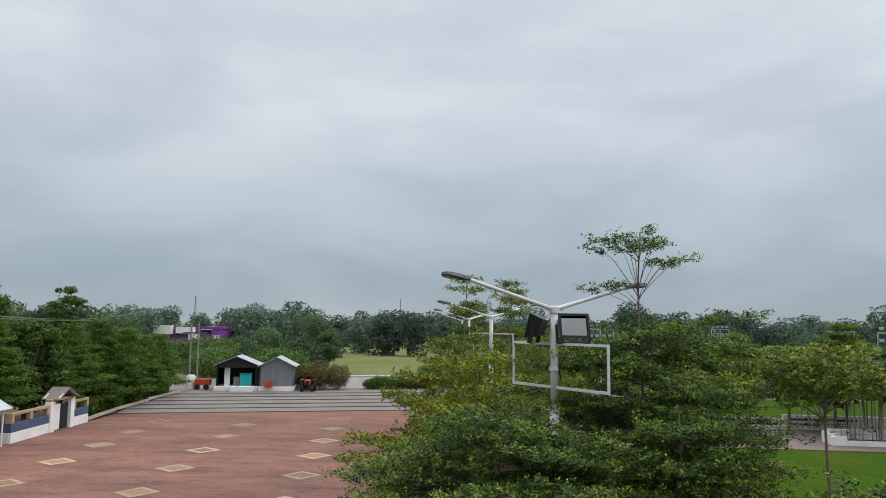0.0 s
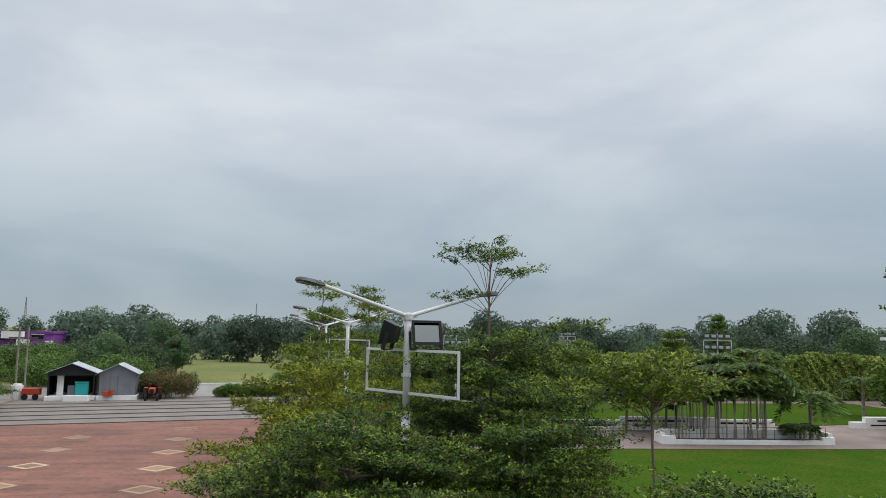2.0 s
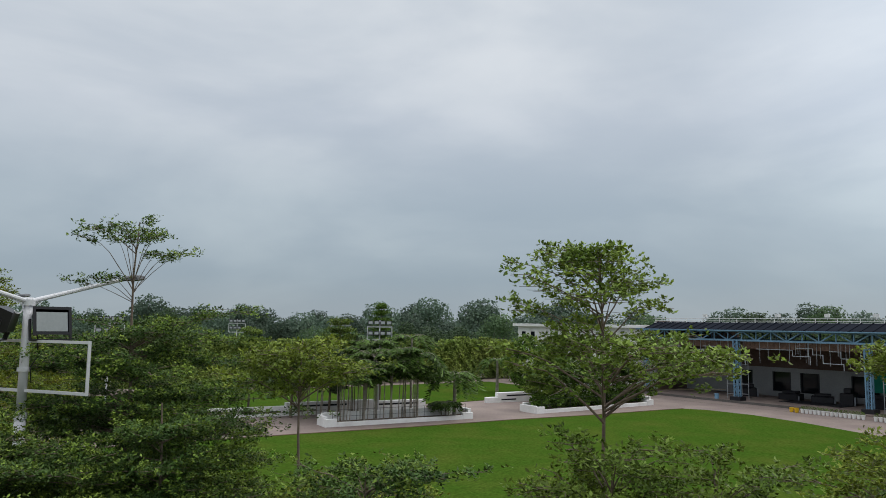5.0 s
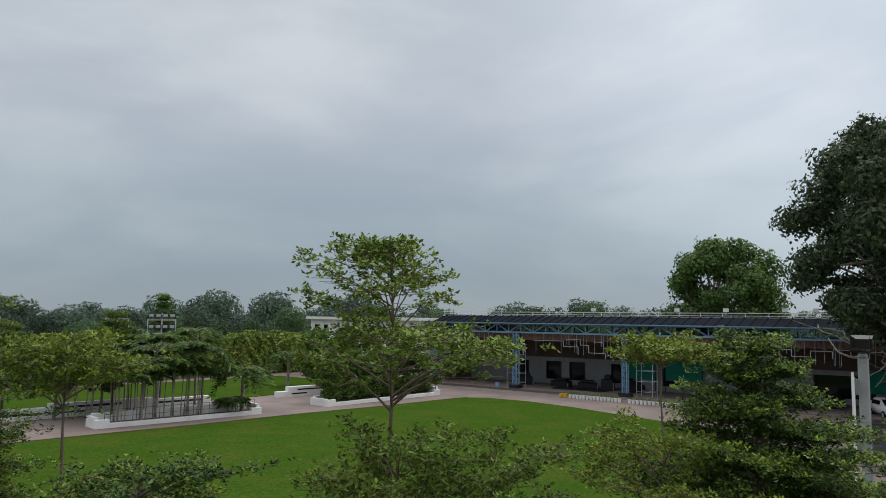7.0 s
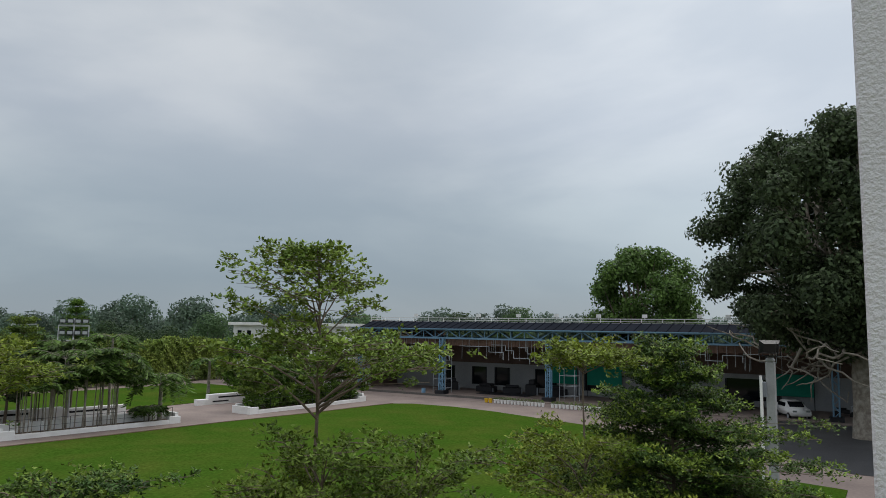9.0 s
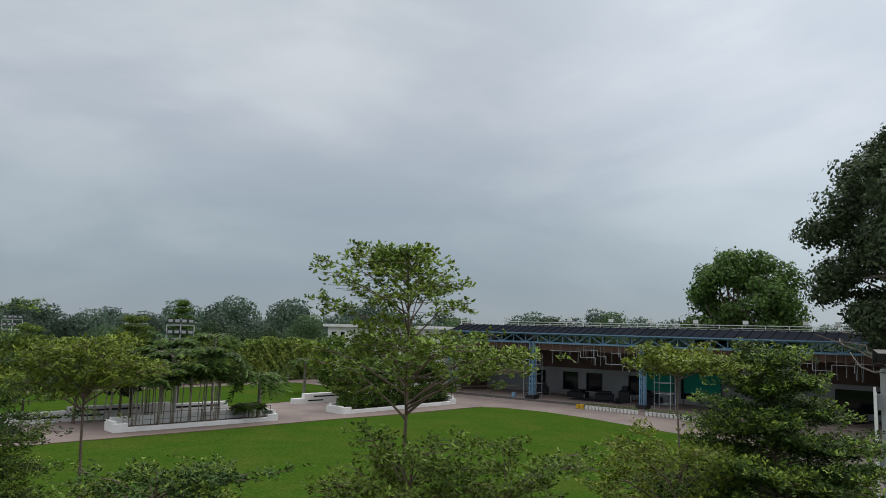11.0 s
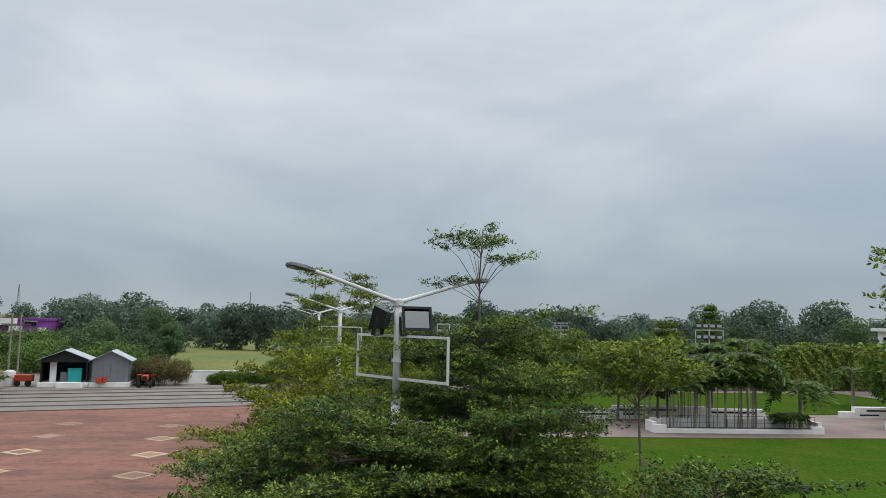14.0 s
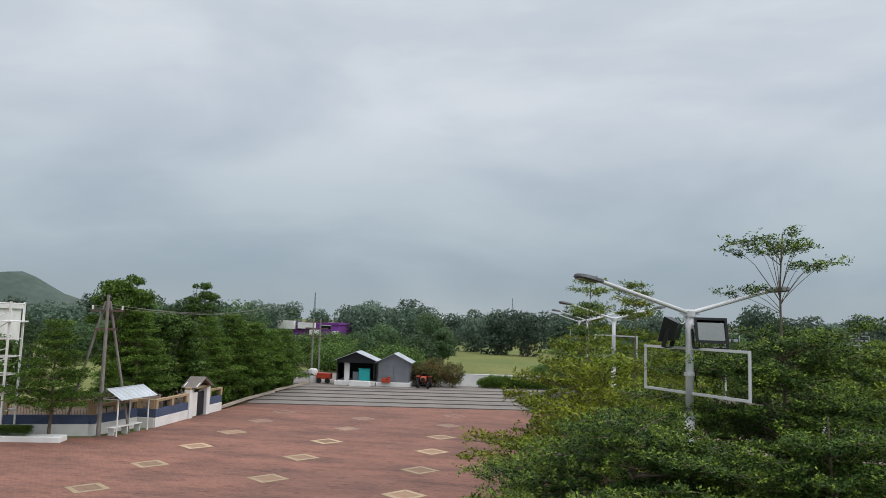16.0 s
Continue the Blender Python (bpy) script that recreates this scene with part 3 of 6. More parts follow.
# paved diamonds
def diamond_meshes():
    A, B, w = 0.98, 0.98, 0.23
    bm = bmesh.new()
    cs = [(A, 0), (0, B), (-A, 0), (0, -B)]
    q = 1 - w * 1.45
    for i in range(4):
        a, b = cs[i], cs[(i + 1) % 4]
        g = 0.985
        top = [(a[0], a[1]), (b[0] * g + a[0] * (1 - g), b[1] * g + a[1] * (1 - g)), (b[0] * q * g + a[0] * q * (1 - g), b[1] * q * g + a[1] * q * (1 - g)), (a[0] * q, a[1] * q)]
        up = [bm.verts.new((x, y, 0.012)) for x, y in top]
        dn = [bm.verts.new((x, y, -0.008)) for x, y in top]
        bm.faces.new(up)
        for k in range(4):
            bm.faces.new((up[k], dn[k], dn[(k + 1) % 4], up[(k + 1) % 4]))
    bmesh.ops.recalc_face_normals(bm, faces=bm.faces)
    rim = bpy.data.meshes.new("diamond_border")
    bm.to_mesh(rim)
    bm.free()
    rim.materials.append(M["cream"])
    bm = bmesh.new()
    q *= 0.97
    vs = [bm.verts.new((x * q, y * q, 0.008)) for x, y in cs]
    f = bm.faces.new(vs)
    r = bmesh.ops.extrude_face_region(bm, geom=[f])
    for v in r["geom"]:
        if isinstance(v, bmesh.types.BMVert):
            v.co.z -= 0.014
    bmesh.ops.recalc_face_normals(bm, faces=bm.faces)
    core = bpy.data.meshes.new("diamond_core")
    bm.to_mesh(core)
    bm.free()
    core.materials.append(M["umber"])
    faded = rim.copy()
    faded.materials[0] = mat("faded_paver", (0.285, 0.195, 0.16), 0.85, 0.2, 3, 12, 0.1)
    return rim, core, faded


rim, core, faded = diamond_meshes()
for i in range(4):
    for j in range(-5, 6):
        x, y = -6.35 - 6.5 * i - 0.28 * j, 30.25 + 1.35 * i + 5.13 * j
        if x < -24.2 or y < 9 or y > 56.5:
            continue
        border = part("diamond_border", faded if y > 46.5 else rim, None, plaza)
        border.matrix_basis = pose(x, y, 0.008, 0, 0, 8)
        if y < 53:
            centre = part("diamond_centre", core, None, plaza)
            centre.matrix_basis = pose(x, y, 0.008, 0, 0, 8)

# broad low steps across the end of the plaza
STEP_N, STEP_RISE, STEP_RUN = 6, 0.075, 2.35
steps = thing("steps", "broad grey concrete steps with dark risers", "steps", (-25.2, 57.4, 0), 11.0, "", "structure")
for k in range(STEP_N):
    z1 = STEP_RISE * (k + 1)
    y0 = STEP_RUN * k
    tread = boxes(((0 - 0.04 * k, y0 + 0.06, z1 - 0.06), (31, y0 + STEP_RUN + 0.06 if k < STEP_N - 1 else y0 + 3.0, z1)), bevel=0.01)
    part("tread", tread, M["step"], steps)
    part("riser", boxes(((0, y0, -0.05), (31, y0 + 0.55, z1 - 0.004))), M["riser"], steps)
TOP = STEP_RISE * STEP_N
sheet("yard", [(-40, 66.0), (-27.5, 68.6), (4, 75.0), (4, 90), (-40, 90)], TOP - 0.02, M["step"], "grey concrete yard above the steps", "pavement", 0.6)

# kerb with a strip of soil along the plaza
kerb_points = [(-25.4, 52.6), (-25.7, 58), (-25.5, 64), (-25.0, 72.4)]
kb = bmesh.new()
for (x0, y0), (x1, y1), z0, z1 in zip(kerb_points, kerb_points[1:], (0.2, 0.22, 0.45), (0.22, 0.45, 0.62)):
    for z, w in ((0, 0.2),):
        square_bar(kb, (x0, y0, (z0 + z1) / 2 - 0.05), (x1, y1, (z0 + z1) / 2 + 0.05), w)
tagged(part("kerb", kb, M["kerb"]), "weathered cream kerb beside the planting strip", "kerb", "", "structure")
sheet("planting_strip", [(-25.6, 52.7), (-25.3, 72), (-40, 73), (-40, 30), (-33, 30), (-29.5, 38)], 0.03, M["soil"], "bare soil under the boundary trees", "ground")


# ---- boundary wall with gate on the plaza's side ----
def wall_run(name, a, b, label, height=1.75, openings=True):
    """A stretch of wall: white plinth, blue band, tan posts and rail with gaps between."""
    (x0, y0), (x1, y1) = a, b
    L = math.hypot(x1 - x0, y1 - y0)
    t = thing(name, label, "wall", (x0, y0, 0), math.degrees(math.atan2(y1 - y0, x1 - x0)), "", "structure")
    part("plinth", boxes(((0, -0.12, -0.1), (L, 0.12, 0.62)), bevel=0.012), M["white"], t)
    part("band", boxes(((0, -0.11, 0.62), (L, 0.11, 1.15)), bevel=0.005), M["blueband"], t, "dark blue painted band")
    part("rail", boxes(((0, -0.13, height - 0.16), (L, 0.13, height)), bevel=0.012), M["tan"], t, "tan top rail")
    n = max(1, round(L / 2.6))
    for i in range(n + 1):
        x = min(max(0.14, L * i / n), L - 0.14)
        part("post", boxes(((x - 0.14, -0.125, 1.15), (x + 0.14, 0.125, height - 0.16)), bevel=0.008), M["tan"], t)
    g = bmesh.new()
    for i in range(int(L / 0.16)):
        bar(g, (0.1 + 0.16 * i, 0, 1.15), (0.1 + 0.16 * i, 0, height - 0.16), 0.008, 5)
    part("grille", g, M["black"], t)
    return t


wall_run("wall_west", (-25.3, 50.6), (-25.3, 52.7), "white, blue and tan boundary wall past the gate")
wall_run("wall_gate", (-25.2, 43.2), (-25.3, 47.5), "white, blue and tan boundary wall beside the gate")
wall_run("wall_bench", (-27.0, 39.4), (-26.4, 43.4), "white, blue and tan boundary wall behind the bench")
wall_run("wall_return", (-26.4, 43.3), (-25.2, 43.3), "short return of the boundary wall", 1.75)
wall_run("wall_south", (-33.5, 37.0), (-27.0, 39.6), "boundary wall running back behind the hedge", 2.0)

gate = thing("gateway", "white gateway with two pillars and a small tiled roof", "gate", (-25.3, 47.5, 0), 90)
for x0 in (0.0, 2.5):
    part("pillar", boxes(((x0, -0.22, -0.1), (x0 + 0.5, 0.22, 1.95)), bevel=0.015), M["white"], gate)
part("lintel", boxes(((0.0, -0.2, 1.95), (3.0, 0.2, 2.12)), bevel=0.01), M["tan"], gate)
part("leaf", boxes(((0.55, -0.03, 0.05), (1.45, 0.03, 1.7))), M["white"], gate, "white metal gate leaf")
part("leaf", boxes(((1.5, -0.03, 0.05), (2.45, 0.03, 1.7))), M["dark"], gate, "dark gate leaf")
for s in (-1, 1):
    rb = bmesh.new()
    box(rb, (-0.75, -0.6, -0.03), (0.75, 0.6, 0.03), 0.0, pose(1.5 + s * 0.62, 0, 2.42, 0, 28 * s, 0))
    part("roof_slope", rb, M["step"], gate, "weathered roof slope")
for y in (-0.5, 0.45):
    gb = bmesh.new()
    square_bar(gb, (0.35, y, 2.14), (1.5, y, 2.72), 0.08)
    square_bar(gb, (2.65, y, 2.14), (1.5, y, 2.72), 0.08)
    part("gable", gb, M["white"], gate)

shelter = thing("bench_shelter", "white steel shelter with a sheet roof over a bench", "shelter", (-25.9, 39.4, 0), 86)
for x, y in ((0.0, -0.65), (2.9, -0.65), (0.0, 0.65), (2.9, 0.65)):
    part("post", bars(((x, y, -0.05), (x, y, 2.1)), r=0.045), M["white"], shelter)
part("rail", bars(((0, -0.65, 2.1), (2.9, -0.65, 2.1)), ((0, 0.65, 2.1), (2.9, 0.65, 2.1)), ((0, -0.65, 2.1), (0, 0.65, 2.1)), ((2.9, -0.65, 2.1), (2.9, 0.65, 2.1)), r=0.03), M["white"], shelter)
for s in (-1, 1):
    rs = bmesh.new()
    for i in range(16):
        x = -0.25 + 0.215 * i
        box(rs, (x, -0.62, -0.012 + 0.012 * (i % 2)), (x + 0.215, 0.62, 0.012 + 0.012 * (i % 2)), 0, pose(0, s * 0.5, 2.42, -30 * s, 0, 0))
    part("roof_slope", rs, M["zinc"], shelter)
part("seat", boxes(((0.1, -0.35, 0.42), (2.8, 0.15, 0.47)), bevel=0.01), M["white"], shelter)
for x in (0.25, 1.45, 2.65):
    part("leg", boxes(((x, -0.3, -0.05), (x + 0.06, 0.1, 0.42))), M["white"], shelter)

hedge_bed = thing("hedge_bed", "clipped green hedge in a white kerbed bed", "hedge", (-32.2, 35.8, 0), 14)
part("bed_kerb", boxes(((-1.0, -0.5, -0.05), (5.4, 0.5, 0.3)), bevel=0.02), M["white"], hedge_bed)
rg = np.random.default_rng(5)
hp = np.stack([rg.uniform(-0.2, 3.6, 5200), rg.uniform(-0.4, 0.4, 5200), 0.3 + 0.5 * rg.uniform(0, 1, 5200) ** 0.5], 1)
part("foliage", from_arrays("foliage", *rosettes(hp, 4, 0.07, rg), M["l_broad"]), None, hedge_bed)

# lattice stair tower
tower = thing("stair_tower", "white painted steel lattice tower with a railed top", "tower", (-31.9, 36.2, 0), 12)
for x in (0, 1.5):
    for y in (0, 1.5):
        part("leg", boxes(((x - 0.05, y - 0.05, -0.1), (x + 0.05, y + 0.05, 7.6))), M["white"], tower)
for k in range(8):
    z = 0.5 + 1.0 * k
    part("ring", bars(((0, 0, z), (1.5, 0, z)), ((0, 1.5, z), (1.5, 1.5, z)), ((0, 0, z), (0, 1.5, z)), ((1.5, 0, z), (1.5, 1.5, z)), r=0.035, n=6), M["white"], tower)
    if k < 7:
        part("rung", bars(((0, 0, z), (1.5, 0, z + 1.0 if k % 2 else z + 0.5)), ((0.5, 0, z), (0.5, 0, z + 1.0)), r=0.025, n=6), M["white"], tower)
part("deck", boxes(((-0.2, -0.2, 6.45), (1.7, 1.7, 6.53))), M["white"], tower)

hpole = thing("utility_pole", "grey concrete power pole braced by two struts", "utility pole", (-26.35, 39.3, 0), 30)
pp = bmesh.new()
bar(pp, (0, 0, -0.1), (0, 0, 8.2), 0.13, 8, 0.085)
part("post", pp, M["concretepost"], hpole)
for x, y in ((-2.0, 0.9), (1.6, 1.3)):
    part("strut", bars(((x, y, -0.1), (x * 0.06, y * 0.06, 7.8)), r=0.075), M["concretepost"], hpole)
for x, z in ((0.9, 7.2), (0.6, 6.1)):
    part("crossarm", boxes(((-x, -0.06, z), (x, 0.06, z + 0.12))), M["rust"], hpole)
for x in (-0.8, 0.0, 0.8):
    part("insulator", bars(((x, 0, 7.3), (x, 0, 7.55)), r=0.05), M["white"], hpole)
wires = bmesh.new()
for x, dz in ((-0.8, 0), (0.0, 0.1), (0.8, 0)):
    prev = None
    for i in range(13):
        u = i / 12
        p = Vector((-26.35 + x * 0.87 - 5.5 * u, 39.3 + x * 0.5 + 42 * u, 7.55 + dz + 1.0 * u - 3.2 * u * (1 - u)))
        if prev is not None:
            bar(wires, prev, p, 0.012, 4)
        prev = p
tagged(part("power_line", wires, M["concretepost"]), "thin power lines strung between the poles", "cable")

far_pole = thing("utility_pole", "twin concrete power poles with crossarms behind the trees", "utility pole", (-27.5, 81.3, 0), 15)
for x in (-0.4, 0.4):
    part("post", bars(((x, 0, -0.1), (x, 0, 7.1)), r=0.09), M["concretepost"], far_pole)
for x, z in ((1.3, 6.6), (1.3, 5.9), (0.9, 5.0)):
    part("crossarm", boxes(((-x, -0.07, z), (x, 0.07, z + 0.13))), M["rust"], far_pole)


# ---- sheds at the end of the plaza ----
def gabled_shed(name, label, loc, rz, w, d, h, ridge, walls, roof, front_open):
    t = thing(name, label, "shed", loc, rz)
    part("base", boxes(((-0.15, -0.35, 0), (w + 0.15, d, 0.42)), bevel=0.02), M["white"], t, "white painted plinth")
    part("back_wall", boxes(((0, d - 0.08, 0.42), (w, d, h))), M[walls], t)
    part("side_wall", boxes(((0, 0, 0.42), (0.06, d - 0.08, h))), M[walls], t)
    part("side_wall", boxes(((w - 0.06, 0, 0.42), (w, d - 0.08, h))), M[walls], t)
    for y in (0.0, d - 0.05):
        g = bmesh.new()
        lo = [g.verts.new(p) for p in ((0, y, h), (w, y, h), (w / 2, y, ridge))]
        hi = [g.verts.new((v.co.x, y + 0.05, v.co.z)) for v in lo]
        g.faces.new(lo)
        g.faces.new(hi[::-1])
        for i in range(3):
            g.faces.new((lo[i], hi[i], hi[(i + 1) % 3], lo[(i + 1) % 3]))
        bmesh.ops.recalc_face_normals(g, faces=g.faces)
        part("gable", g, M[walls], t)
    ang = math.atan2(ridge - h, w / 2)
    ln = (w / 2 + 0.3) / math.cos(ang)
    for s in (-1, 1):
        r = bmesh.new()
        n = 9
        for i in range(n):
            y0 = -0.35 + (d + 0.6) * i / n
            box(r, (0, y0, -0.02 + 0.014 * (i % 2)), (ln, y0 + (d + 0.6) / n, 0.02 + 0.014 * (i % 2)), 0, pose(w / 2, 0, ridge + 0.03, 0, math.degrees(ang), 0) if s > 0 else pose(w / 2, 0, ridge + 0.03, 0, 180 - math.degrees(ang), 0))
        part("roof_slope", r, M[roof], t, "ribbed metal roof sheet")
    if not front_open:
        part("front_wall", boxes(((0, 0, 0.42), (w, 0.05, h))), M[walls], t)
        for x in (w / 2 - 0.62, w / 2 + 0.02):
            part("door", boxes(((x, -0.04, 0.5), (x + 0.6, 0, 2.3)), bevel=0.01), M["grey"], t, "grey sheet door")
        for x in (0.35, w - 0.45):
            part("rib", boxes(((x, -0.03, 0.45), (x + 0.08, 0, h))), M["grey"], t)
    else:
        for x in (0.0, w - 0.12):
            part("post", boxes(((x, -0.02, 0.42), (x + 0.12, 0.1, h))), M["dark"], t)
        part("fascia", boxes(((0, -0.03, h - 0.3), (w, 0.0, h + 0.05))), M["dark"], t)
    return t


gabled_shed("open_shed", "dark open-fronted shed with a pale sheet roof", (-22.3, 72.7, TOP), 8, 3.9, 3.6, 2.55, 3.35, "dark", "zinc", True)
gabled_shed("tin_shed", "small grey sheet-metal shed with a gabled roof", (-18.0, 73.0, TOP), 6, 3.2, 3.4, 2.5, 3.3, "grey", "zinc", False)
tank = thing("storage_bin", "teal plastic bin standing in the open shed", "bin", (-20.05, 73.0, TOP + 0.42), 8)
part("body", boxes(((0, 0, 0.0), (1.15, 0.9, 1.15)), bevel=0.05), M["teal"], tank)
part("lid", boxes(((-0.04, -0.04, 1.15), (1.19, 0.94, 1.25)), bevel=0.03), M["teal"], tank)
tagged(part("concrete_slab", boxes(((-20.7, 71.9, TOP - 0.02), (-18.6, 72.6, TOP + 0.5)), bevel=0.02), M["white"]), "white concrete slab in front of the open shed", "slab")
tagged(part("notice_board", boxes(((-21.7, 73.4, TOP + 0.42), (-21.15, 73.5, TOP + 2.3))), M["white"]), "white upright board inside the shed", "board")
tagged(part("wall_cabinet", boxes(((-20.8, 73.5, TOP + 0.42), (-20.2, 73.9, TOP + 1.3))), M["grey"]), "grey cabinet inside the open shed", "cabinet")
bucket = thing("red_crate", "red plastic crates stacked by the tin shed", "crate", (-17.5, 72.55, TOP + 0.42), 6)
part("body", boxes(((0, -0.2, 0), (0.55, 0.2, 0.45)), bevel=0.02), M["red"], bucket)
part("rim", boxes(((0.6, -0.2, 0), (0.85, 0.2, 0.6)), bevel=0.02), M["red"], bucket)
wt = thing("water_drum", "white plastic drum standing by the hedge", "drum", (-25.2, 73.9, TOP), 0)
part("body", bars(((0, 0, 0), (0, 0, 1.3)), r=0.5, n=16), M["white"], wt)
part("lid", bars(((0, 0, 1.3), (0, 0, 1.42)), r=0.35, n=16), M["white"], wt)
bench = thing("red_cart", "red hand cart parked beside the open shed", "cart", (-24.6, 73.2, TOP), 0)
part("body", boxes(((0, 0, 0.45), (1.5, 0.7, 1.05)), bevel=0.03), M["red"], bench)
for x in (0.3, 1.2):
    part("wheel", bars(((x, -0.06, 0.28), (x, 0.0, 0.28)), r=0.28, n=14), M["rubber"], bench)

tractor = thing("tractor", "small red tractor parked facing the plaza", "tractor", (-13.3, 73.2, TOP), 6)
part("bonnet", boxes(((-0.28, -0.9, 0.65), (0.28, 0.5, 1.15)), bevel=0.06), M["red"], tractor)
part("grille", boxes(((-0.22, -0.93, 0.7), (0.22, -0.9, 1.08))), M["black"], tractor)
for s in (-1, 1):
    part("headlight", bars(((s * 0.2, -0.95, 1.02), (s * 0.2, -0.9, 1.02)), r=0.06, n=10), M["lens"], tractor)
    rw = part("rear_wheel", bars(((s * 0.5, 0.7, 0.55), (s * 0.8, 0.7, 0.55)), r=0.56, n=18), M["rubber"], tractor)
    part("hub", bars(((s * 0.79, 0.7, 0.55), (s * 0.83, 0.7, 0.55)), r=0.25, n=12), M["red"], rw)
    part("front_wheel", bars(((s * 0.42, -0.7, 0.32), (s * 0.6, -0.7, 0.32)), r=0.33, n=16), M["rubber"], tractor)
    part("fender", boxes(((s * 0.42, 0.25, 1.05), (s * 0.82, 1.2, 1.12)), bevel=0.02), M["red"], tractor)
part("seat", boxes(((-0.22, 0.6, 0.85), (0.22, 0.95, 1.25)), bevel=0.05), M["black"], tractor)
part("steering_wheel", bars(((0, 0.38, 1.3), (0, 0.41, 1.33)), r=0.2, n=14), M["black"], tractor)

# white wall behind the yard
fw = thing("wall_north", "low white boundary wall behind the yard", "wall", (-15.5, 76.3, 0), 9.5, "", "structure")
part("body", boxes(((0, 0, 0), (34, 0.2, TOP + 1.2)), bevel=0.01), M["white"], fw)
part("coping", boxes(((0, -0.04, TOP + 1.2), (34, 0.24, TOP + 1.28)), bevel=0.01), M["white"], fw)


# ---- lamp posts of the median ----
def lamp_head(name, parent, tip, back):
    """A flat LED street-lamp head from back to tip."""
    tip, back = Vector(tip), Vector(back)
    d = (tip - back).normalized()
    m = Matrix.Translation((tip + back) / 2) @ d.to_track_quat("X", "Z").to_matrix().to_4x4()
    L = (tip - back).length
    b = bmesh.new()
    prof = [(-0.5, 0.045, 0.03), (-0.25, 0.06, 0.045), (0.0, 0.12, 0.05), (0.3, 0.13, 0.045), (0.45, 0.09, 0.035), (0.5, 0.04, 0.02)]
    rings = []
    for u, w, h in prof:
        rings.append([b.verts.new(m @ Vector((u * L, y * w, z * h))) for y, z in ((-1, -0.4), (-0.8, 0.6), (0, 1), (0.8, 0.6), (1, -0.4), (0.7, -0.8), (-0.7, -0.8))])
    for r0, r1 in zip(rings, rings[1:]):
        for i in range(7):
            b.faces.new((r0[i], r0[(i + 1) % 7], r1[(i + 1) % 7], r1[i]))
    b.faces.new(rings[0])
    b.faces.new(rings[-1][::-1])
    bmesh.ops.recalc_face_normals(b, faces=b.faces)
    h = part(name, b, M["greyhead"], parent, "grey LED lamp head")
    lens = bmesh.new()
    box(lens, (-0.02 * L, -0.085, -0.045), (0.42 * L, 0.085, -0.028), 0.01, m)
    part("lens", lens, M["lens"], h)
    return h


M["greyhead"] = plain("grey_casting", (0.10, 0.105, 0.115), 0.5)


def floodlight(name, loc, rz, parent, s=0.5):
    """A boxy floodlight with a deep housing, reflector and bracket, that faces -y and looks a little down."""
    b = bmesh.new()
    W, H, D = s * 0.5, s * 0.4, s * 0.42
    fr = [b.verts.new(p) for p in ((-W, -D * 0.5, -H), (W, -D * 0.5, -H), (W, -D * 0.5, H), (-W, -D * 0.5, H))]
    bk = [b.verts.new(p) for p in ((-W * 0.65, D * 0.5, -H * 0.55), (W * 0.65, D * 0.5, -H * 0.55), (W * 0.65, D * 0.5, H * 0.75), (-W * 0.65, D * 0.5, H * 0.75))]
    b.faces.new(bk[::-1])
    for i in range(4):
        b.faces.new((fr[i], fr[(i + 1) % 4], bk[(i + 1) % 4], bk[i]))
    inn = [b.verts.new((v.co.x * 0.84, v.co.y, v.co.z * 0.8)) for v in fr]
    dp = [b.verts.new((v.co.x * 0.84, v.co.y + 0.02, v.co.z * 0.8)) for v in fr]
    for i in range(4):
        b.faces.new((fr[i], inn[i], inn[(i + 1) % 4], fr[(i + 1) % 4]))
        b.faces.new((inn[i], dp[i], dp[(i + 1) % 4], inn[(i + 1) % 4]))
    bmesh.ops.recalc_face_normals(b, faces=b.faces)
    me = bpy.data.meshes.new(name)
    b.to_mesh(me)
    b.free()
    me.materials.append(M["black"])
    f = part(name, me, None, parent, "black floodlight housing")
    f.matrix_basis = pose(*loc, -14, 0, rz)
    g = bmesh.new()
    box(g, (-W * 0.8, -D * 0.5 + 0.012, -H * 0.75), (W * 0.8, -D * 0.5 + 0.024, H * 0.62))
    part("reflector", g, M["lens"], f, "bright reflector behind glass")
    g = bmesh.new()
    for sx in (-1, 1):
        box(g, (sx * W * 1.03 - 0.01, -0.03, -H * 1.25), (sx * W * 1.03 + 0.01, 0.03, H * 0.2))
    box(g, (-W * 1.03, -0.03, -H * 1.3), (W * 1.03, 0.03, -H * 1.22))
    part("bracket", g, M["black"], f)
    return f


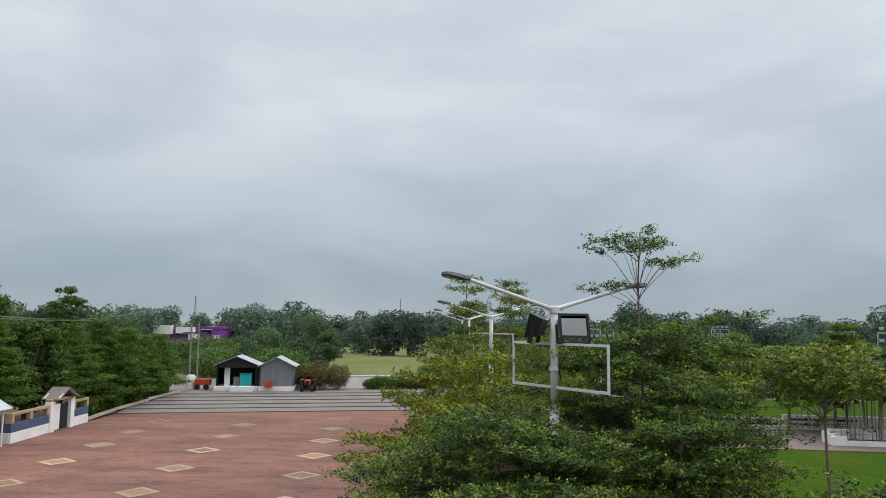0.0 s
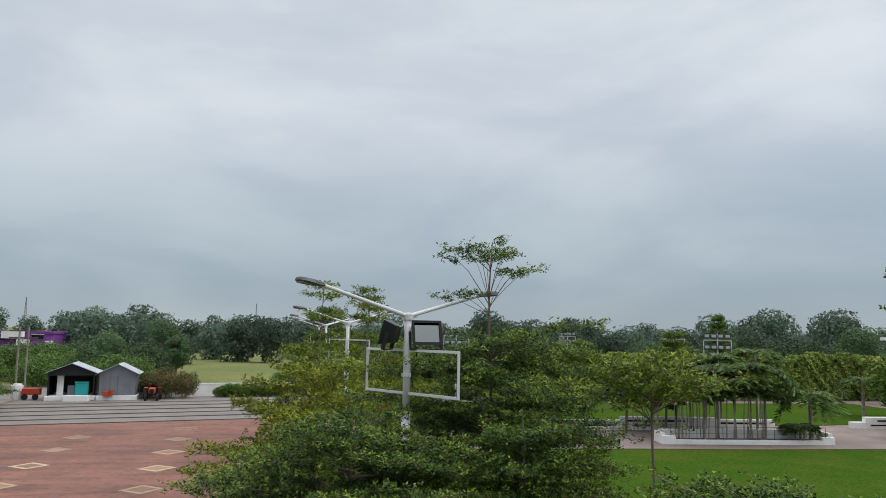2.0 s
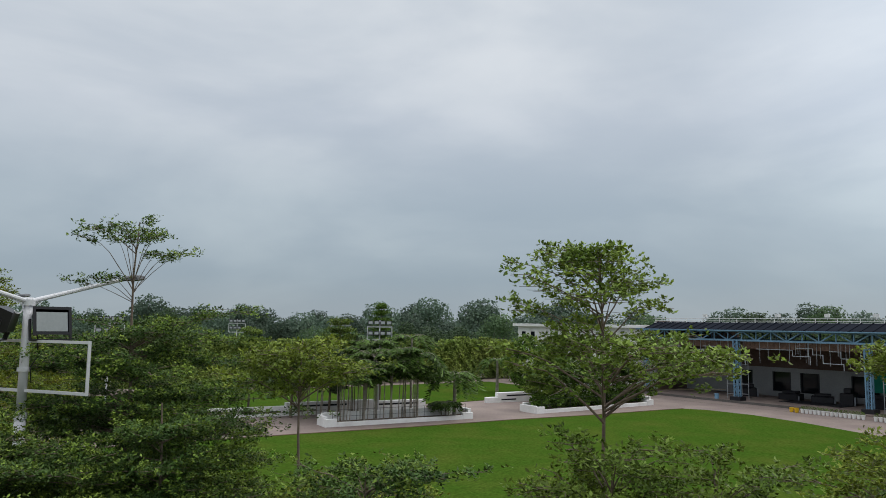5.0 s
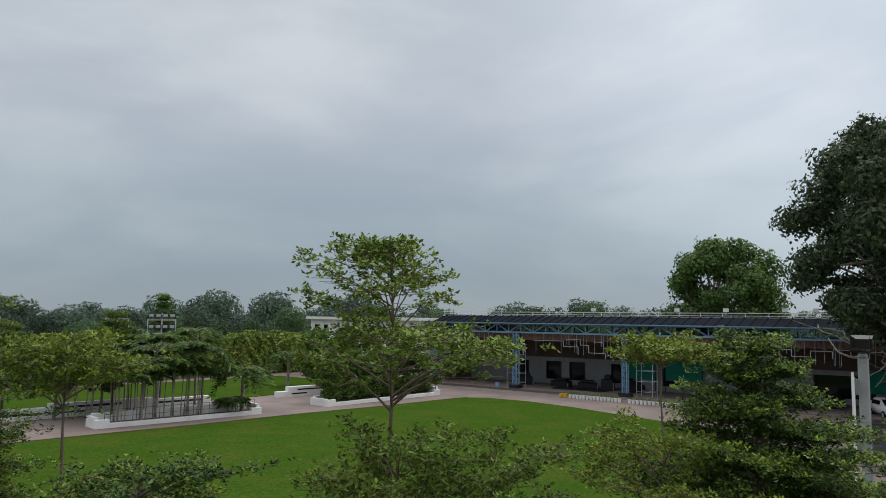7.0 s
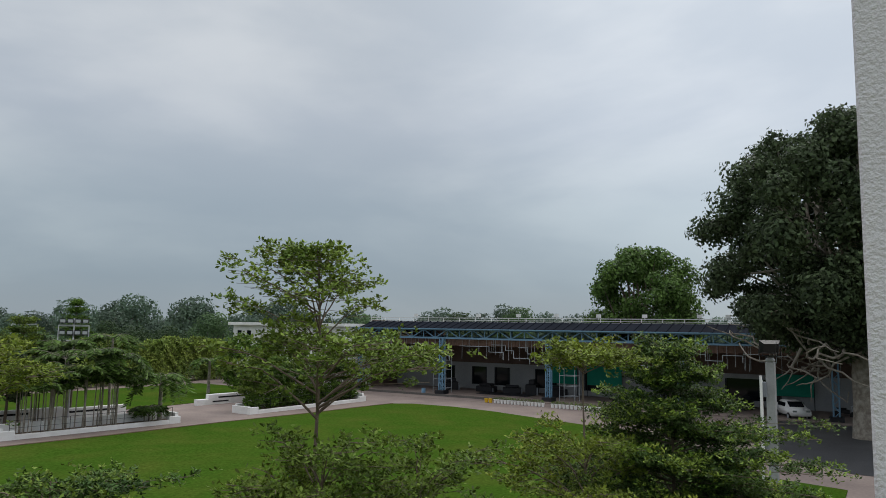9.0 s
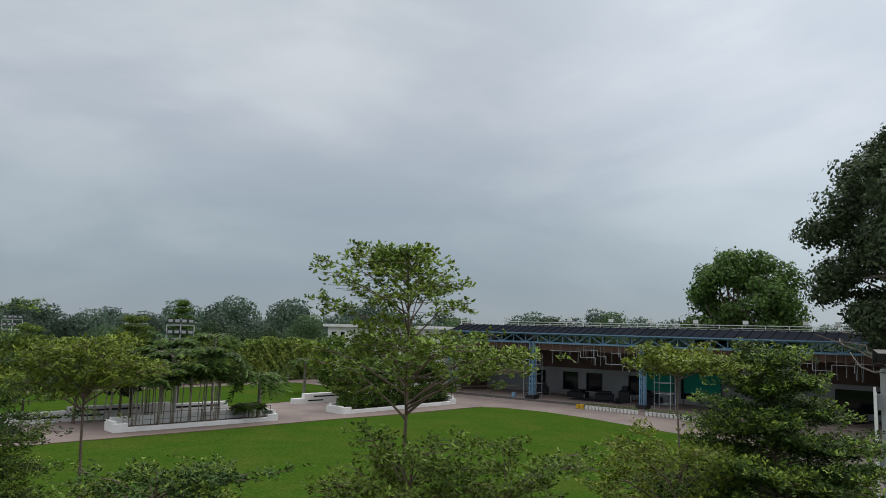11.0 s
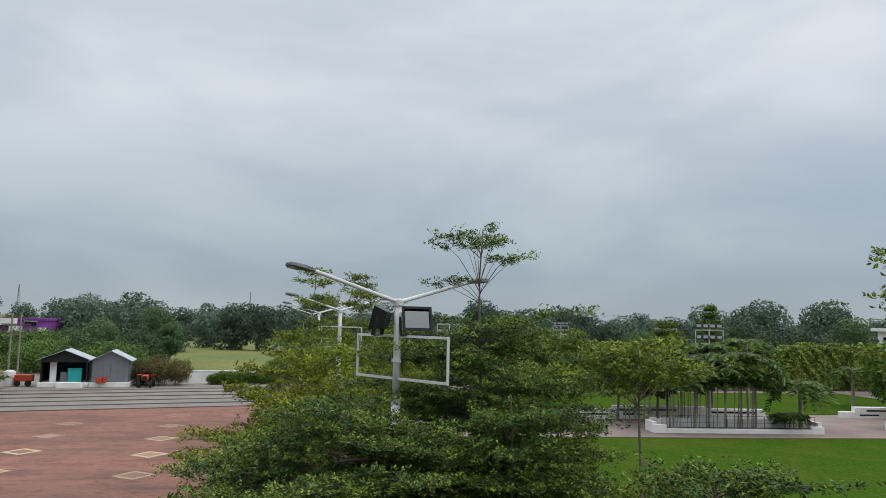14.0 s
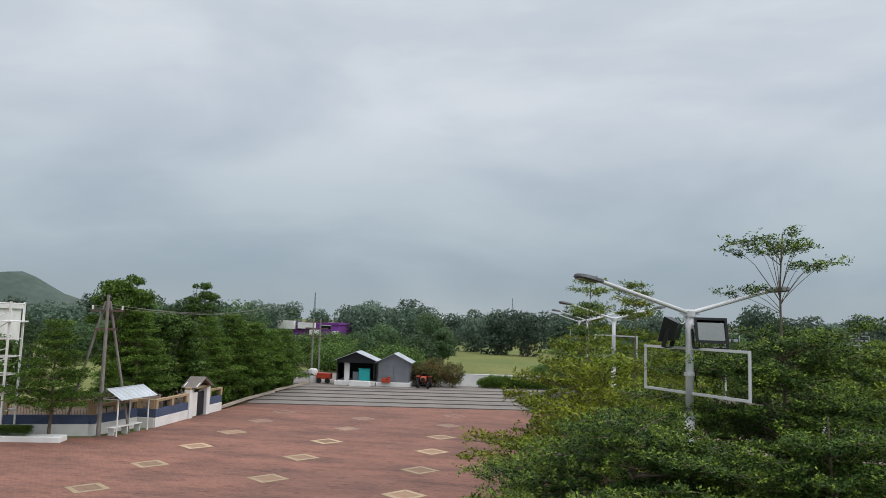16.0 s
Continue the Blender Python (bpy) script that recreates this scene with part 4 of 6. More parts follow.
def lamp_post(name, label, loc, group, floods):
    t = thing(name, label, "street lamp", loc, 0, group)
    H = 7.5
    b = bmesh.new()
    bar(b, (0, 0, -0.1), (0, 0, 6.0), 0.085, 14, 0.07)
    part("pole", b, M["pole"], t, smooth=True)
    b = bmesh.new()
    bar(b, (0, 0, 5.98), (0, 0, H + 0.03), 0.058, 14, 0.055)
    part("pole_top", b, M["pole"], t, smooth=True)
    for z0, z1 in ((5.93, 6.02), (6.55, 6.6), (7.42, 7.5)):
        part("collar", bars(((0, 0, z0), (0, 0, z1)), r=0.082, n=14), M["pole"], t)
    ax = Vector((-1.68, -1.08, 0)).normalized()
    for s in (1, -1):
        a = bmesh.new()
        bar(a, (0, 0, H - 0.03), ax * (s * 1.68) + Vector((0, 0, H + 0.385)), 0.033, 10, 0.028)
        part("arm", a, M["pole"], t)
        lamp_head("lamp_head", t, ax * (s * 2.02) + Vector((0, 0, H + 0.43)), ax * (s * 1.58) + Vector((0, 0, H + 0.37)))
        # scroll under the arm
        sc = bmesh.new()
        prev = None
        for i in range(15):
            u = i / 14
            a2 = 1.2 + 4.6 * u
            r = 0.10 * (1 - 0.55 * u)
            p = ax * (s * (0.16 + r * math.cos(a2))) + Vector((0, 0, H - 0.13 + r * math.sin(a2)))
            if prev is not None:
                bar(sc, prev, p, 0.009, 5)
            prev = p
        part("scroll", sc, M["pole"], t)
    f = Vector((0.5 * 1.07, -0.5 * 1.66, 0)).normalized()
    lo, hi = 6.3, 6.95
    for s in (1, -1):
        e = f * (1.12 if s > 0 else -0.98)
        i = f * (s * 0.06)
        q = bmesh.new()
        for a, c in (((i.x, i.y, hi), (e.x, e.y, hi)), ((i.x, i.y, lo), (e.x, e.y, lo)), ((e.x, e.y, lo - 0.02), (e.x, e.y, hi + 0.02))):
            square_bar(q, a, c, 0.036)
        part("banner_frame", q, M["pole"], t, "white square-tube banner frame")
    if not floods:
        return t
    floodlight("floodlight", (0.26, -0.1, 7.2), 8, t, 0.48)
    floodlight("floodlight", (-0.26, -0.02, 7.2), -112, t, 0.48)
    c = bmesh.new()
    pts = [(0.05, -0.08, 7.3), (0.12, -0.12, 7.0), (0.14, -0.1, 6.75), (0.06, -0.09, 6.6), (0.09, -0.04, 6.4)]
    for p, q in zip(pts, pts[1:]):
        bar(c, p, q, 0.008, 5)
    part("cable", c, M["black"], t)
    return t


lamp = lamp_post("street_lamp", "white double-arm street lamp with floodlights and banner frames", (1.68, 11.12, 0), "lamps along the median", True)
lamp2 = lamp_post("street_lamp", "white double-arm street lamp with empty banner frames", (1.55, 23.3, 0), "lamps along the median", False)
for y, x in ((35.5, 1.3), (47.5, 1.3)):
    copy_thing(lamp2, pose(x, y, 0))


def flood_mast(label, loc, rz, h=7.0):
    t = thing("flood_mast", label, "flood light", loc, rz, "floodlight masts round the lawns")
    b = bmesh.new()
    bar(b, (0, 0, -0.1), (0, 0, h + 0.5), 0.07, 8, 0.05)
    part("pole", b, M["pole"], t)
    q = bmesh.new()
    for z in (h - 1.1, h, h - 0.05):
        square_bar(q, (-1.0, 0, z), (1.0, 0, z), 0.07)
    for x in (-1.0, 1.0):
        square_bar(q, (x, 0, h - 1.1), (x, 0, h), 0.07)
    part("frame", q, M["pole"], t, "white rectangular frame")
    for r in (0, 1):
        for k in range(4):
            floodlight("floodlight", (-0.75 + 0.5 * k, -0.08, h + 0.3 - 0.85 * r), 0, t, 0.42)
    return t


mast = flood_mast("white mast with two rows of four black floodlights", (31.7, 51.1, 0), -32)
copy_thing(mast, pose(12.7, 58.5, 0.0, 0, 0, -12))
copy_thing(mast, pose(36.1, 65.8, 0.0, 0, 0, -30))
copy_thing(mast, pose(33.9, 88.8, 0.0, 0, 0, -20))


# ---- planters and seat walls beyond the lawn ----
def planter(label, x0, y, L, rz, depth, left_h=1.05):
    t = thing("planter", label, "planter", (x0, y, 0), rz, "planters beside the path")
    part("front_kerb", boxes(((0.9, 0, -0.05), (L - 0.9, 0.25, 0.3)), bevel=0.02), M["white"], t)
    part("end_wall", boxes(((0, 0, -0.05), (0.9, 0.3, 0.55)), ((0, 0.3, -0.05), (0.3, depth, left_h)), bevel=0.02), M["white"], t)
    part("end_wall", boxes(((L - 0.9, 0, -0.05), (L, 0.3, 0.5)), ((L - 0.3, 0.3, -0.05), (L, depth, 0.75)), bevel=0.02), M["white"], t)
    part("back_wall", boxes(((0.3, depth - 0.25, -0.05), (L - 0.3, depth, left_h + 0.12)), bevel=0.02), M["white"], t)
    part("soil", boxes(((0.3, 0.25, -0.05), (L - 0.3, depth - 0.25, 0.22))), M["soil"], t, "dark planting soil")
    f = bmesh.new()
    n = int((L - 1.2) / 1.6)
    for i in range(n + 1):
        x = 0.6 + (L - 1.2) * i / n
        bar(f, (x, 0.14, 0.25), (x, 0.14, 1.15), 0.018, 5)
    bar(f, (0.6, 0.14, 1.15), (L - 0.6, 0.14, 1.15), 0.014, 5)
    bar(f, (0.6, 0.14, 0.7), (L - 0.6, 0.14, 0.7), 0.01, 5)
    part("railing", f, M["dark"], t, "thin dark rail along the kerb")
    return t


planter("white-walled planter full of tall areca palms", 24.35, 46.05, 12.1, -7.0, 1.7, 0.7)
planter("white-walled planter with shrubs and a thin rail", 42.9, 44.3, 14.6, -2.0, 2.2, 0.6)


def bed(x, y):
    """A place in the palms' planter, from metres along and across it."""
    a = radians(-7.0)
    return 24.35 + x * math.cos(a) - y * math.sin(a), 46.05 + x * math.sin(a) + y * math.cos(a)


def seat_wall(label, spans, slots, loc, rz):
    t = thing("seat_wall", label, "wall", loc, rz, "white seat walls")
    part("body", boxes(*spans, bevel=0.02), M["white"], t)
    for lo, hi in slots:
        part("slot", boxes((lo, hi)), M["black"], t, "black recessed slot")
    return t


seat_wall("white seat wall with black slots, stepped in height", [((0, 0, -0.05), (6.6, 0.5, 0.75)), ((6.6, 0, -0.05), (14.0, 0.5, 1.0)), ((14.0, 0, -0.05), (18.8, 0.5, 0.85))],
          [((3.6, -0.012, 0.28), (6.2, 0.02, 0.42)), ((7.4, -0.012, 0.3), (9.0, 0.02, 0.42)), ((7.0, -0.012, 0.64), (11.6, 0.02, 0.78)), ((14.4, -0.012, 0.52), (18.0, 0.02, 0.66))], (18.1, 54.0, 0), -7.5)
seat_wall("white seat wall with a black slot by the path", [((0, 0, -0.05), (1.2, 0.5, 0.5)), ((1.2, 0, -0.05), (6.8, 0.5, 0.9)), ((6.8, 0, -0.05), (15, 0.4, 0.75))],
          [((2.2, -0.012, 0.55), (6.2, 0.02, 0.68)), ((1.6, -0.012, 0.2), (3.3, 0.02, 0.32))], (44.6, 52.7, 0), -6)
lk = bmesh.new()
for (x0, y0), (x1, y1) in zip(LAWN_FAR, LAWN_FAR[1:]):
    square_bar(lk, (x0, y0 + 0.06, 0.0), (x1, y1 + 0.06, 0.0), 0.17)
tagged(part("lawn_kerb", lk, M["soil"]), "bare soil edging at the far side of the lawn", "kerb", "", "structure")
tagged(part("far_kerb", boxes(((8, 76.3, 0), (62, 77.0, 0.45)), bevel=0.02), M["kerb"]), "pale low kerb beyond the second lawn", "kerb", "", "structure")


# ---- palms ----
def frond_arrays(base, az, length, droop, rng, leaflets=26, leaf_len=0.42):
    """Leaflets along one arching frond, and its midrib."""
    s = np.linspace(0, 1, 9)
    out = np.array([math.cos(az), math.sin(az), 0])
    P = base + np.outer(s * length * (1 - 0.25 * s), out) + np.outer(length * (0.55 * s - droop * s * s), [0, 0, 1.0])
    u = np.repeat(np.linspace(0.15, 1, leaflets), 2)
    q = np.stack([np.interp(u, s, P[:, i]) for i in range(3)], 1)
    sd = np.array([-math.sin(az), math.cos(az), 0])
    sign = np.tile([1, -1], leaflets)
    D = sd[None] * sign[:, None] + out[None] * 0.55 + np.array([0, 0, -0.45]) + rng.normal(0, 0.12, (len(u), 3))
    V, F = leaf_arrays(q, D, leaf_len, rng, 0.2, 0.05)
    return V, F, [(p, 0.014 * (1 - 0.8 * w)) for p, w in zip(P, s)]


def palm(name, label, loc, stems, height, seed, frond=1.7, spread=0.7, per=8, rz=0, group="", trunk=0.032, droop=0.75, leaf_len=0.45, lean=0.25):
    rng = np.random.default_rng(seed)
    wood, VV, FF, k = [], [], [], 0
    for i in range(stems):
        a = rng.uniform(0, 6.28)
        r = spread * math.sqrt(rng.uniform(0, 1)) if stems > 1 else 0
        b = np.array([r * math.cos(a), r * math.sin(a), 0.1])
        h = height * rng.uniform(0.72, 1.0) if stems > 1 else height
        top = b + [lean * r * math.cos(a), lean * r * math.sin(a), h]
        wood.append([(b + (top - b) * u + np.array([0.03, 0.02, 0]) * math.sin(3 * u + i), trunk * (1.1 - 0.4 * u)) for u in np.linspace(0, 1, 6)])
        for j in range(per):
            V, F, w = frond_arrays(top, rng.uniform(0, 6.28), frond * rng.uniform(0.7, 1.15), droop * rng.uniform(0.7, 1.3), rng, leaf_len=leaf_len)
            VV.append(V)
            FF.append(F + k)
            k += len(V)
            wood.append(w)
    return tree_thing(name, label, loc, wood, (np.concatenate(VV), np.concatenate(FF)), "palebark", "l_palm", rz, group)


areca = [palm("areca_palm", "clump of areca palms with thin grey canes", (*bed(1.6, 0.9), 0.15), 7, 3.9, 11, 2.3, droop=0.5, per=7, trunk=0.034, group="palms in the planter"),
         palm("areca_palm", "clump of areca palms with thin grey canes", (*bed(3.2, 0.85), 0.15), 7, 3.5, 12, 2.2, droop=0.5, per=7, trunk=0.034, group="palms in the planter")]
for i, (x, y, s, rz) in enumerate(((4.6, 0.9, 1.1, 40), (6.0, 0.95, 1.0, 120), (7.2, 0.85, 0.85, 200), (0.6, 5.0, 1.15, 80), (4.4, 5.2, 1.2, 20))):
    copy_thing(areca[i % 2], pose(*bed(x, y), 0.15, 0, 0, rz)).scale = (s * 1.1, s * 1.1, s * 1.18)
for i, (x, s, rz) in enumerate(((44.9, 0.75, 30), (48.7, 0.8, 140), (52.5, 0.85, 230), (55.2, 0.8, 300))):
    copy_thing(areca[i % 2], pose(x, 45.6, 0.15, 0, 0, rz)).scale = (s * 1.1, s * 1.1, s * 1.18)
palm("royal_palm", "tall palm with a smooth green crownshaft", (*bed(7.6, 0.8), 0.15), 1, 4.6, 21, 2.9, trunk=0.085, per=13, droop=1.0, leaf_len=0.75)
palm("royal_palm", "palm with arching feathery fronds", (*bed(9.0, 4.6), 0), 1, 6.0, 22, 2.8, trunk=0.1, per=13, droop=0.95, leaf_len=0.7)
palm("date_palm", "young palm with drooping grey-green fronds", (*bed(10.9, 0.85), 0.1), 1, 3.1, 23, 3.0, trunk=0.16, per=16, droop=0.95, leaf_len=0.7)
palm("date_palm", "low palm clump at the planter's end", (*bed(10.0, 0.7), 0.1), 4, 1.1, 24, 1.2, trunk=0.05, per=7, spread=0.5)
palm("date_palm", "palm beyond the second lawn with drooping fronds", (52.5, 60.5, 0), 1, 3.4, 25, 2.6, trunk=0.17, per=14, droop=1.0, leaf_len=0.6)
palm("date_palm", "palm near the white building", (60.5, 55.0, 0), 1, 3.6, 26, 2.6, trunk=0.17, per=13, droop=1.0, leaf_len=0.6)


# ---- long open shed on the lawn's side ----
PX, PY0, PY1 = 67.6, -8.0, 53.0
hall = thing("open_hall", "long open steel-framed hall with a navy sheet roof and blue trusses", "hall")
for y in (41.4, 29.0, 16.2, 4.0, 52.4):
    c = bmesh.new()
    for dx in (-0.22, 0.22):
        for dy in (-0.22, 0.22):
            square_bar(c, (PX + dx, y + dy, 0.3), (PX + dx, y + dy, 6.15), 0.1)
    n = 11
    for i in range(n):
        z0, z1 = 0.4 + 5.6 * i / n, 0.4 + 5.6 * (i + 1) / n
        s = 1 if i % 2 else -1
        for d in (-0.22, 0.22):
            square_bar(c, (PX + d, y - 0.22 * s, z0), (PX + d, y + 0.22 * s, z1), 0.05)
            square_bar(c, (PX - 0.22 * s, y + d, z0), (PX + 0.22 * s, y + d, z1), 0.05)
    col = part("column", c, M["steelblue"], hall, "light blue lattice column")
    part("footing", boxes(((PX - 0.55, y - 0.55, -0.05), (PX + 0.55, y + 0.55, 0.55)), bevel=0.03), M["dark"], col)
for x in (PX, PX + 6.5):
    tr = bmesh.new()
    for z in (6.1, 7.0):
        square_bar(tr, (x, PY0, z), (x, PY1, z), 0.17)
    n = 40
    for i in range(n):
        y0, y1 = PY0 + (PY1 - PY0) * i / n, PY0 + (PY1 - PY0) * (i + 1) / n
        square_bar(tr, (x, y0, 6.1), (x, y0, 7.0), 0.1)
        square_bar(tr, (x, y0, 6.1 if i % 2 else 7.0), (x, y1, 7.0 if i % 2 else 6.1), 0.1)
    part("truss", tr, M["steelblue"], hall, "light blue lattice truss")
# roof, of ribbed sheets that rise to the back
rise = math.degrees(math.atan2(0.75, 2.6))
for i in range(61):
    y0 = PY0 - 0.6 + i
    rf = bmesh.new()
    box(rf, (0, y0, -0.03), (2.82, y0 + 0.92, 0.03), 0, pose(PX - 0.45, 0, 7.08, 0, -rise, 0))
    box(rf, (0, y0 + 0.92, -0.03), (2.82, y0 + 1.0, 0.1), 0, pose(PX - 0.45, 0, 7.08, 0, -rise, 0))
    part("roof_sheet", rf, M["roofnavy"], hall, "navy ribbed roof sheet")
part("eave_rail", boxes(((PX - 0.55, PY0 - 0.6, 7.02), (PX - 0.46, PY1 + 0.4, 7.12))), M["steelblue"], hall)
bk = bmesh.new()
box(bk, (PX + 2.0, PY0, 7.680), (PX + 20, PY1, 7.800))
part("roof_back", bk, M["roofnavy"], hall)
rl = bmesh.new()
for i in range(31):
    y = PY0 + 2.03 * i
    square_bar(rl, (PX + 2.4, y, 7.800), (PX + 2.4, y, 8.300), 0.05)
square_bar(rl, (PX + 2.4, PY0, 8.300), (PX + 2.4, PY1, 8.300), 0.06)
square_bar(rl, (PX + 2.4, PY0, 8.050), (PX + 2.4, PY1, 8.050), 0.04)
part("roof_railing", rl, M["white"], hall, "white rail along the roof")
part("gutter", boxes(((PX + 2.2, PY0, 7.805), (PX + 2.3, PY1, 7.900))), M["white"], hall)
for y in (38.3, 33.5, 29.2, 24.7, 46.5, 20.1, 15.0, 12.5, 9.0):
    fl = boxes(((PX + 2.3, y - 0.22, 8.420), (PX + 2.52, y + 0.22, 8.750)), ((PX + 2.4, y - 0.03, 8.200), (PX + 2.45, y + 0.03, 8.430)))
    part("roof_lamp", fl, M["white"], hall, "small white roof floodlight")
# hanging ceiling of brown sheets, back walls
cs = bmesh.new()
rc = np.random.default_rng(3)
for i in range(150):
    y = PY0 + 0.405 * i
    d = rc.uniform(0.0, 0.25)
    box(cs, (PX + 0.5, y, 5.4 - d * 0.5), (PX + 0.56 + d * 0.2, y + 0.38, 6.02))
part("fringe", cs, M["fringe"], hall, "rusty brown sheet fringe under the truss")
part("ceiling", boxes(((PX + 1.6, PY0, 5.9), (PX + 19.5, PY1, 6.0))), M["rust"], hall, "dark brown ceiling sheets")
BX = PX + 8.2
part("upper_wall", boxes(((BX, PY0, 3.2), (BX + 0.2, PY1, 5.9))), M["rust"], hall, "dark brown cladding")
WINS = ((47.0, 44.6), (42.3, 40.3), (39.3, 37.3), (34.2, 31.6), (28.4, 26.2), (20.0, 17.2), (14.0, 9.0), (3.0, -2.0))
bw = [((BX, PY0, 0), (BX + 0.3, PY1, 0.7)), ((BX, PY0, 2.75), (BX + 0.3, PY1, 3.2))]
edges = [PY1] + [v for w in WINS for v in w] + [PY0]
for a, b in zip(edges[0::2], edges[1::2]):
    bw.append(((BX, b, 0.7), (BX + 0.3, a, 2.75)))
part("back_wall", boxes(*bw), M["backwall"], hall, "pale grey plastered wall")
for a, b in WINS:
    w = part("window", boxes(((BX + 0.15, b, 0.7), (BX + 0.2, a, 2.75))), M["glass"], hall, "dark window")
    for y in (b, a - 0.12):
        part("jamb", boxes(((BX - 0.02, y, 0.7), (BX + 0.1, y + 0.12, 2.75))), M["dark"], w)
part("end_wall", boxes(((PX + 6, PY0 - 0.2, 0), (PX + 19.5, PY0, 8.0))), M["backwall"], hall)
part("end_wall", boxes(((PX + 3, PY1, 0), (PX + 19.5, PY1 + 0.2, 8.0))), M["rust"], hall)
part("floor", boxes(((PX - 1.2, PY0, -0.05), (BX, PY1, 0.16)), bevel=0.02), M["path"], hall, "raised concrete floor")
part("floor_edge", boxes(((PX - 1.3, 34.0, -0.05), (PX - 1.21, PY1, 0.24))), M["riser"], hall, "dark kerb at the floor's edge")


def hanging_frame(y, z, seed):
    r = np.random.default_rng(seed)
    g = bmesh.new()
    x = PX + 0.4
    pts = [(x, y, z)]
    yy, zz = y, z
    for i in range(6):
        if i % 2:
            zz += r.choice([-0.75, -0.55, 0.5, -0.6])
        else:
            yy -= r.uniform(0.9, 2.0)
        zz = min(max(zz, z - 2.3), z)
        pts.append((x, yy, zz))
    for p, q in zip(pts, pts[1:]):
        if p != q:
            square_bar(g, p, q, 0.05)
    for i in range(8):
        q = r.uniform(0, 1)
        square_bar(g, (x, y + (yy - y) * q, 6.0), (x, y + (yy - y) * q, z - r.uniform(0.2, 1.6)), 0.022)
    f = part("hanging_frame", g, M["zinc"], hall, "pale zigzag pipe hanging from the roof")
    return f


for k, (y, z) in enumerate(((50, 5.3), (45.5, 5.4), (39.5, 5.3), (35.6, 5.5), (32.5, 5.3), (27.5, 5.2), (24.0, 5.5), (20.5, 5.4), (15.5, 5.2), (11.0, 5.3), (5.0, 5.3))):
    hanging_frame(y, z, 40 + k)


def scaffold(x, y, label):
    t = thing("scaffold", label, "scaffold", (x, y, 0.16), 0, "scaffolds by the columns")
    for dx in (0, 1.2):
        for dy in (0, 1.6):
            part("standard", bars(((dx, dy, 0), (dx, dy, 4.6)), r=0.03, n=6), M["zinc"], t)
    for k in range(5):
        z = 0.5 + k
        part("ledger", bars(((0, 0, z), (0, 1.6, z)), ((1.2, 0, z), (1.2, 1.6, z)), ((0, 0, z), (1.2, 0, z)), r=0.022, n=6), M["zinc"], t)
    return t


scaffold(PX + 0.8, 41.4, "grey tube scaffold beside a blue column")
scaffold(PX + 0.8, 26.6, "grey tube scaffold beside a blue column")

pot = thing("flower_pot", "white plastic flower pot at the kerb", "flower pot", (63.9, 33.0, 0), 0, "row of white pots")
pb = bmesh.new()
bar(pb, (0, 0, 0.01), (0, 0, 0.34), 0.12, 12, 0.16)
bar(pb, (0, 0, 0.32), (0, 0, 0.37), 0.175, 12)
part("pot", pb, M["white"], pot)
rp = np.random.default_rng(8)
part("plant", from_arrays("plant", *rosettes(rp.normal(0, 0.07, (14, 3)) + [0, 0, 0.47], 5, 0.1, rp), M["l_broad"]), None, pot)
for i in range(1, 15):
    copy_thing(pot, pose(63.9 - 0.005 * i, 33.0 - 0.36 * i, 0, 0, 0, 37 * i))
for i in range(14):
    copy_thing(pot, pose(63.6 - 0.01 * i, 26.9 - 0.38 * i, 0, 0, 0, 51 * i))
ypot = thing("yellow_pot", "yellow plastic flower pot at the end of the row", "flower pot", (63.95, 33.55, 0))
yb = bmesh.new()
bar(yb, (0, 0, 0.01), (0, 0, 0.4), 0.16, 12, 0.2)
part("pot", yb, M["yellow"], ypot)
copy_thing(ypot, pose(63.95, 34.0, 0))
net = thing("green_screen", "green shade cloth screen on a frame under the hall", "screen", (BX - 0.5, 24.1, 0.16), 90)
part("cloth", boxes(((0, 0, 1.2), (3.8, 0.03, 3.2))), M["greencloth"], net)
for x in (0, 3.8):
    part("post", bars(((x, 0, 0), (x, 0, 3.2)), r=0.04), M["dark"], net)
copy_thing(net, pose(BX - 0.5, 29.0, 0.16, 0, 0, 90)).scale = (0.85, 1, 1)
copy_thing(net, pose(BX - 0.5, 6.2, 0.16, 0, 0, 90))
for k, (x, y, w, h) in enumerate(((PX + 5, 38.0, 2.0, 0.9), (PX + 5, 32.6, 1.2, 1.6), (PX + 5.4, 34.6, 2.0, 0.9), (PX + 5.4, 42.5, 2.0, 1.3), (PX + 5, 29.0, 2.0, 1.2), (PX + 5, 16.0, 2.4, 1.1), (PX + 5.5, 11.0, 2.0, 1.2))):
    st = thing("covered_stack", "dark covered stack of furniture on the hall floor", "stack", (x, y, 0.16), 12 * k, "stored furniture in the hall")
    part("body", boxes(((0, 0, 0), (1.4, w, h * 0.7)), ((0.2, 0.25, h * 0.7), (1.2, w - 0.3, h)), bevel=0.06), M["dark"], st)
    part("leg", boxes(((0.1, -0.15, 0), (0.2, 0.0, h * 0.5))), M["grey"], st)
mat1 = thing("dark_tarpaulin", "dark tarpaulin lying on the hall floor", "tarpaulin", (PX + 2.5, 32.6, 0.165), 0)
part("sheet", boxes(((0, 0, 0), (2.6, 6.0, 0.05)), bevel=0.02), M["dark"], mat1)
blue = thing("blue_drum", "small blue plastic drum on the hall floor", "drum", (PX - 0.2, 43.6, 0.16))
part("body", bars(((0, 0, 0), (0, 0, 0.5)), r=0.22, n=14), M["steelblue"], blue)

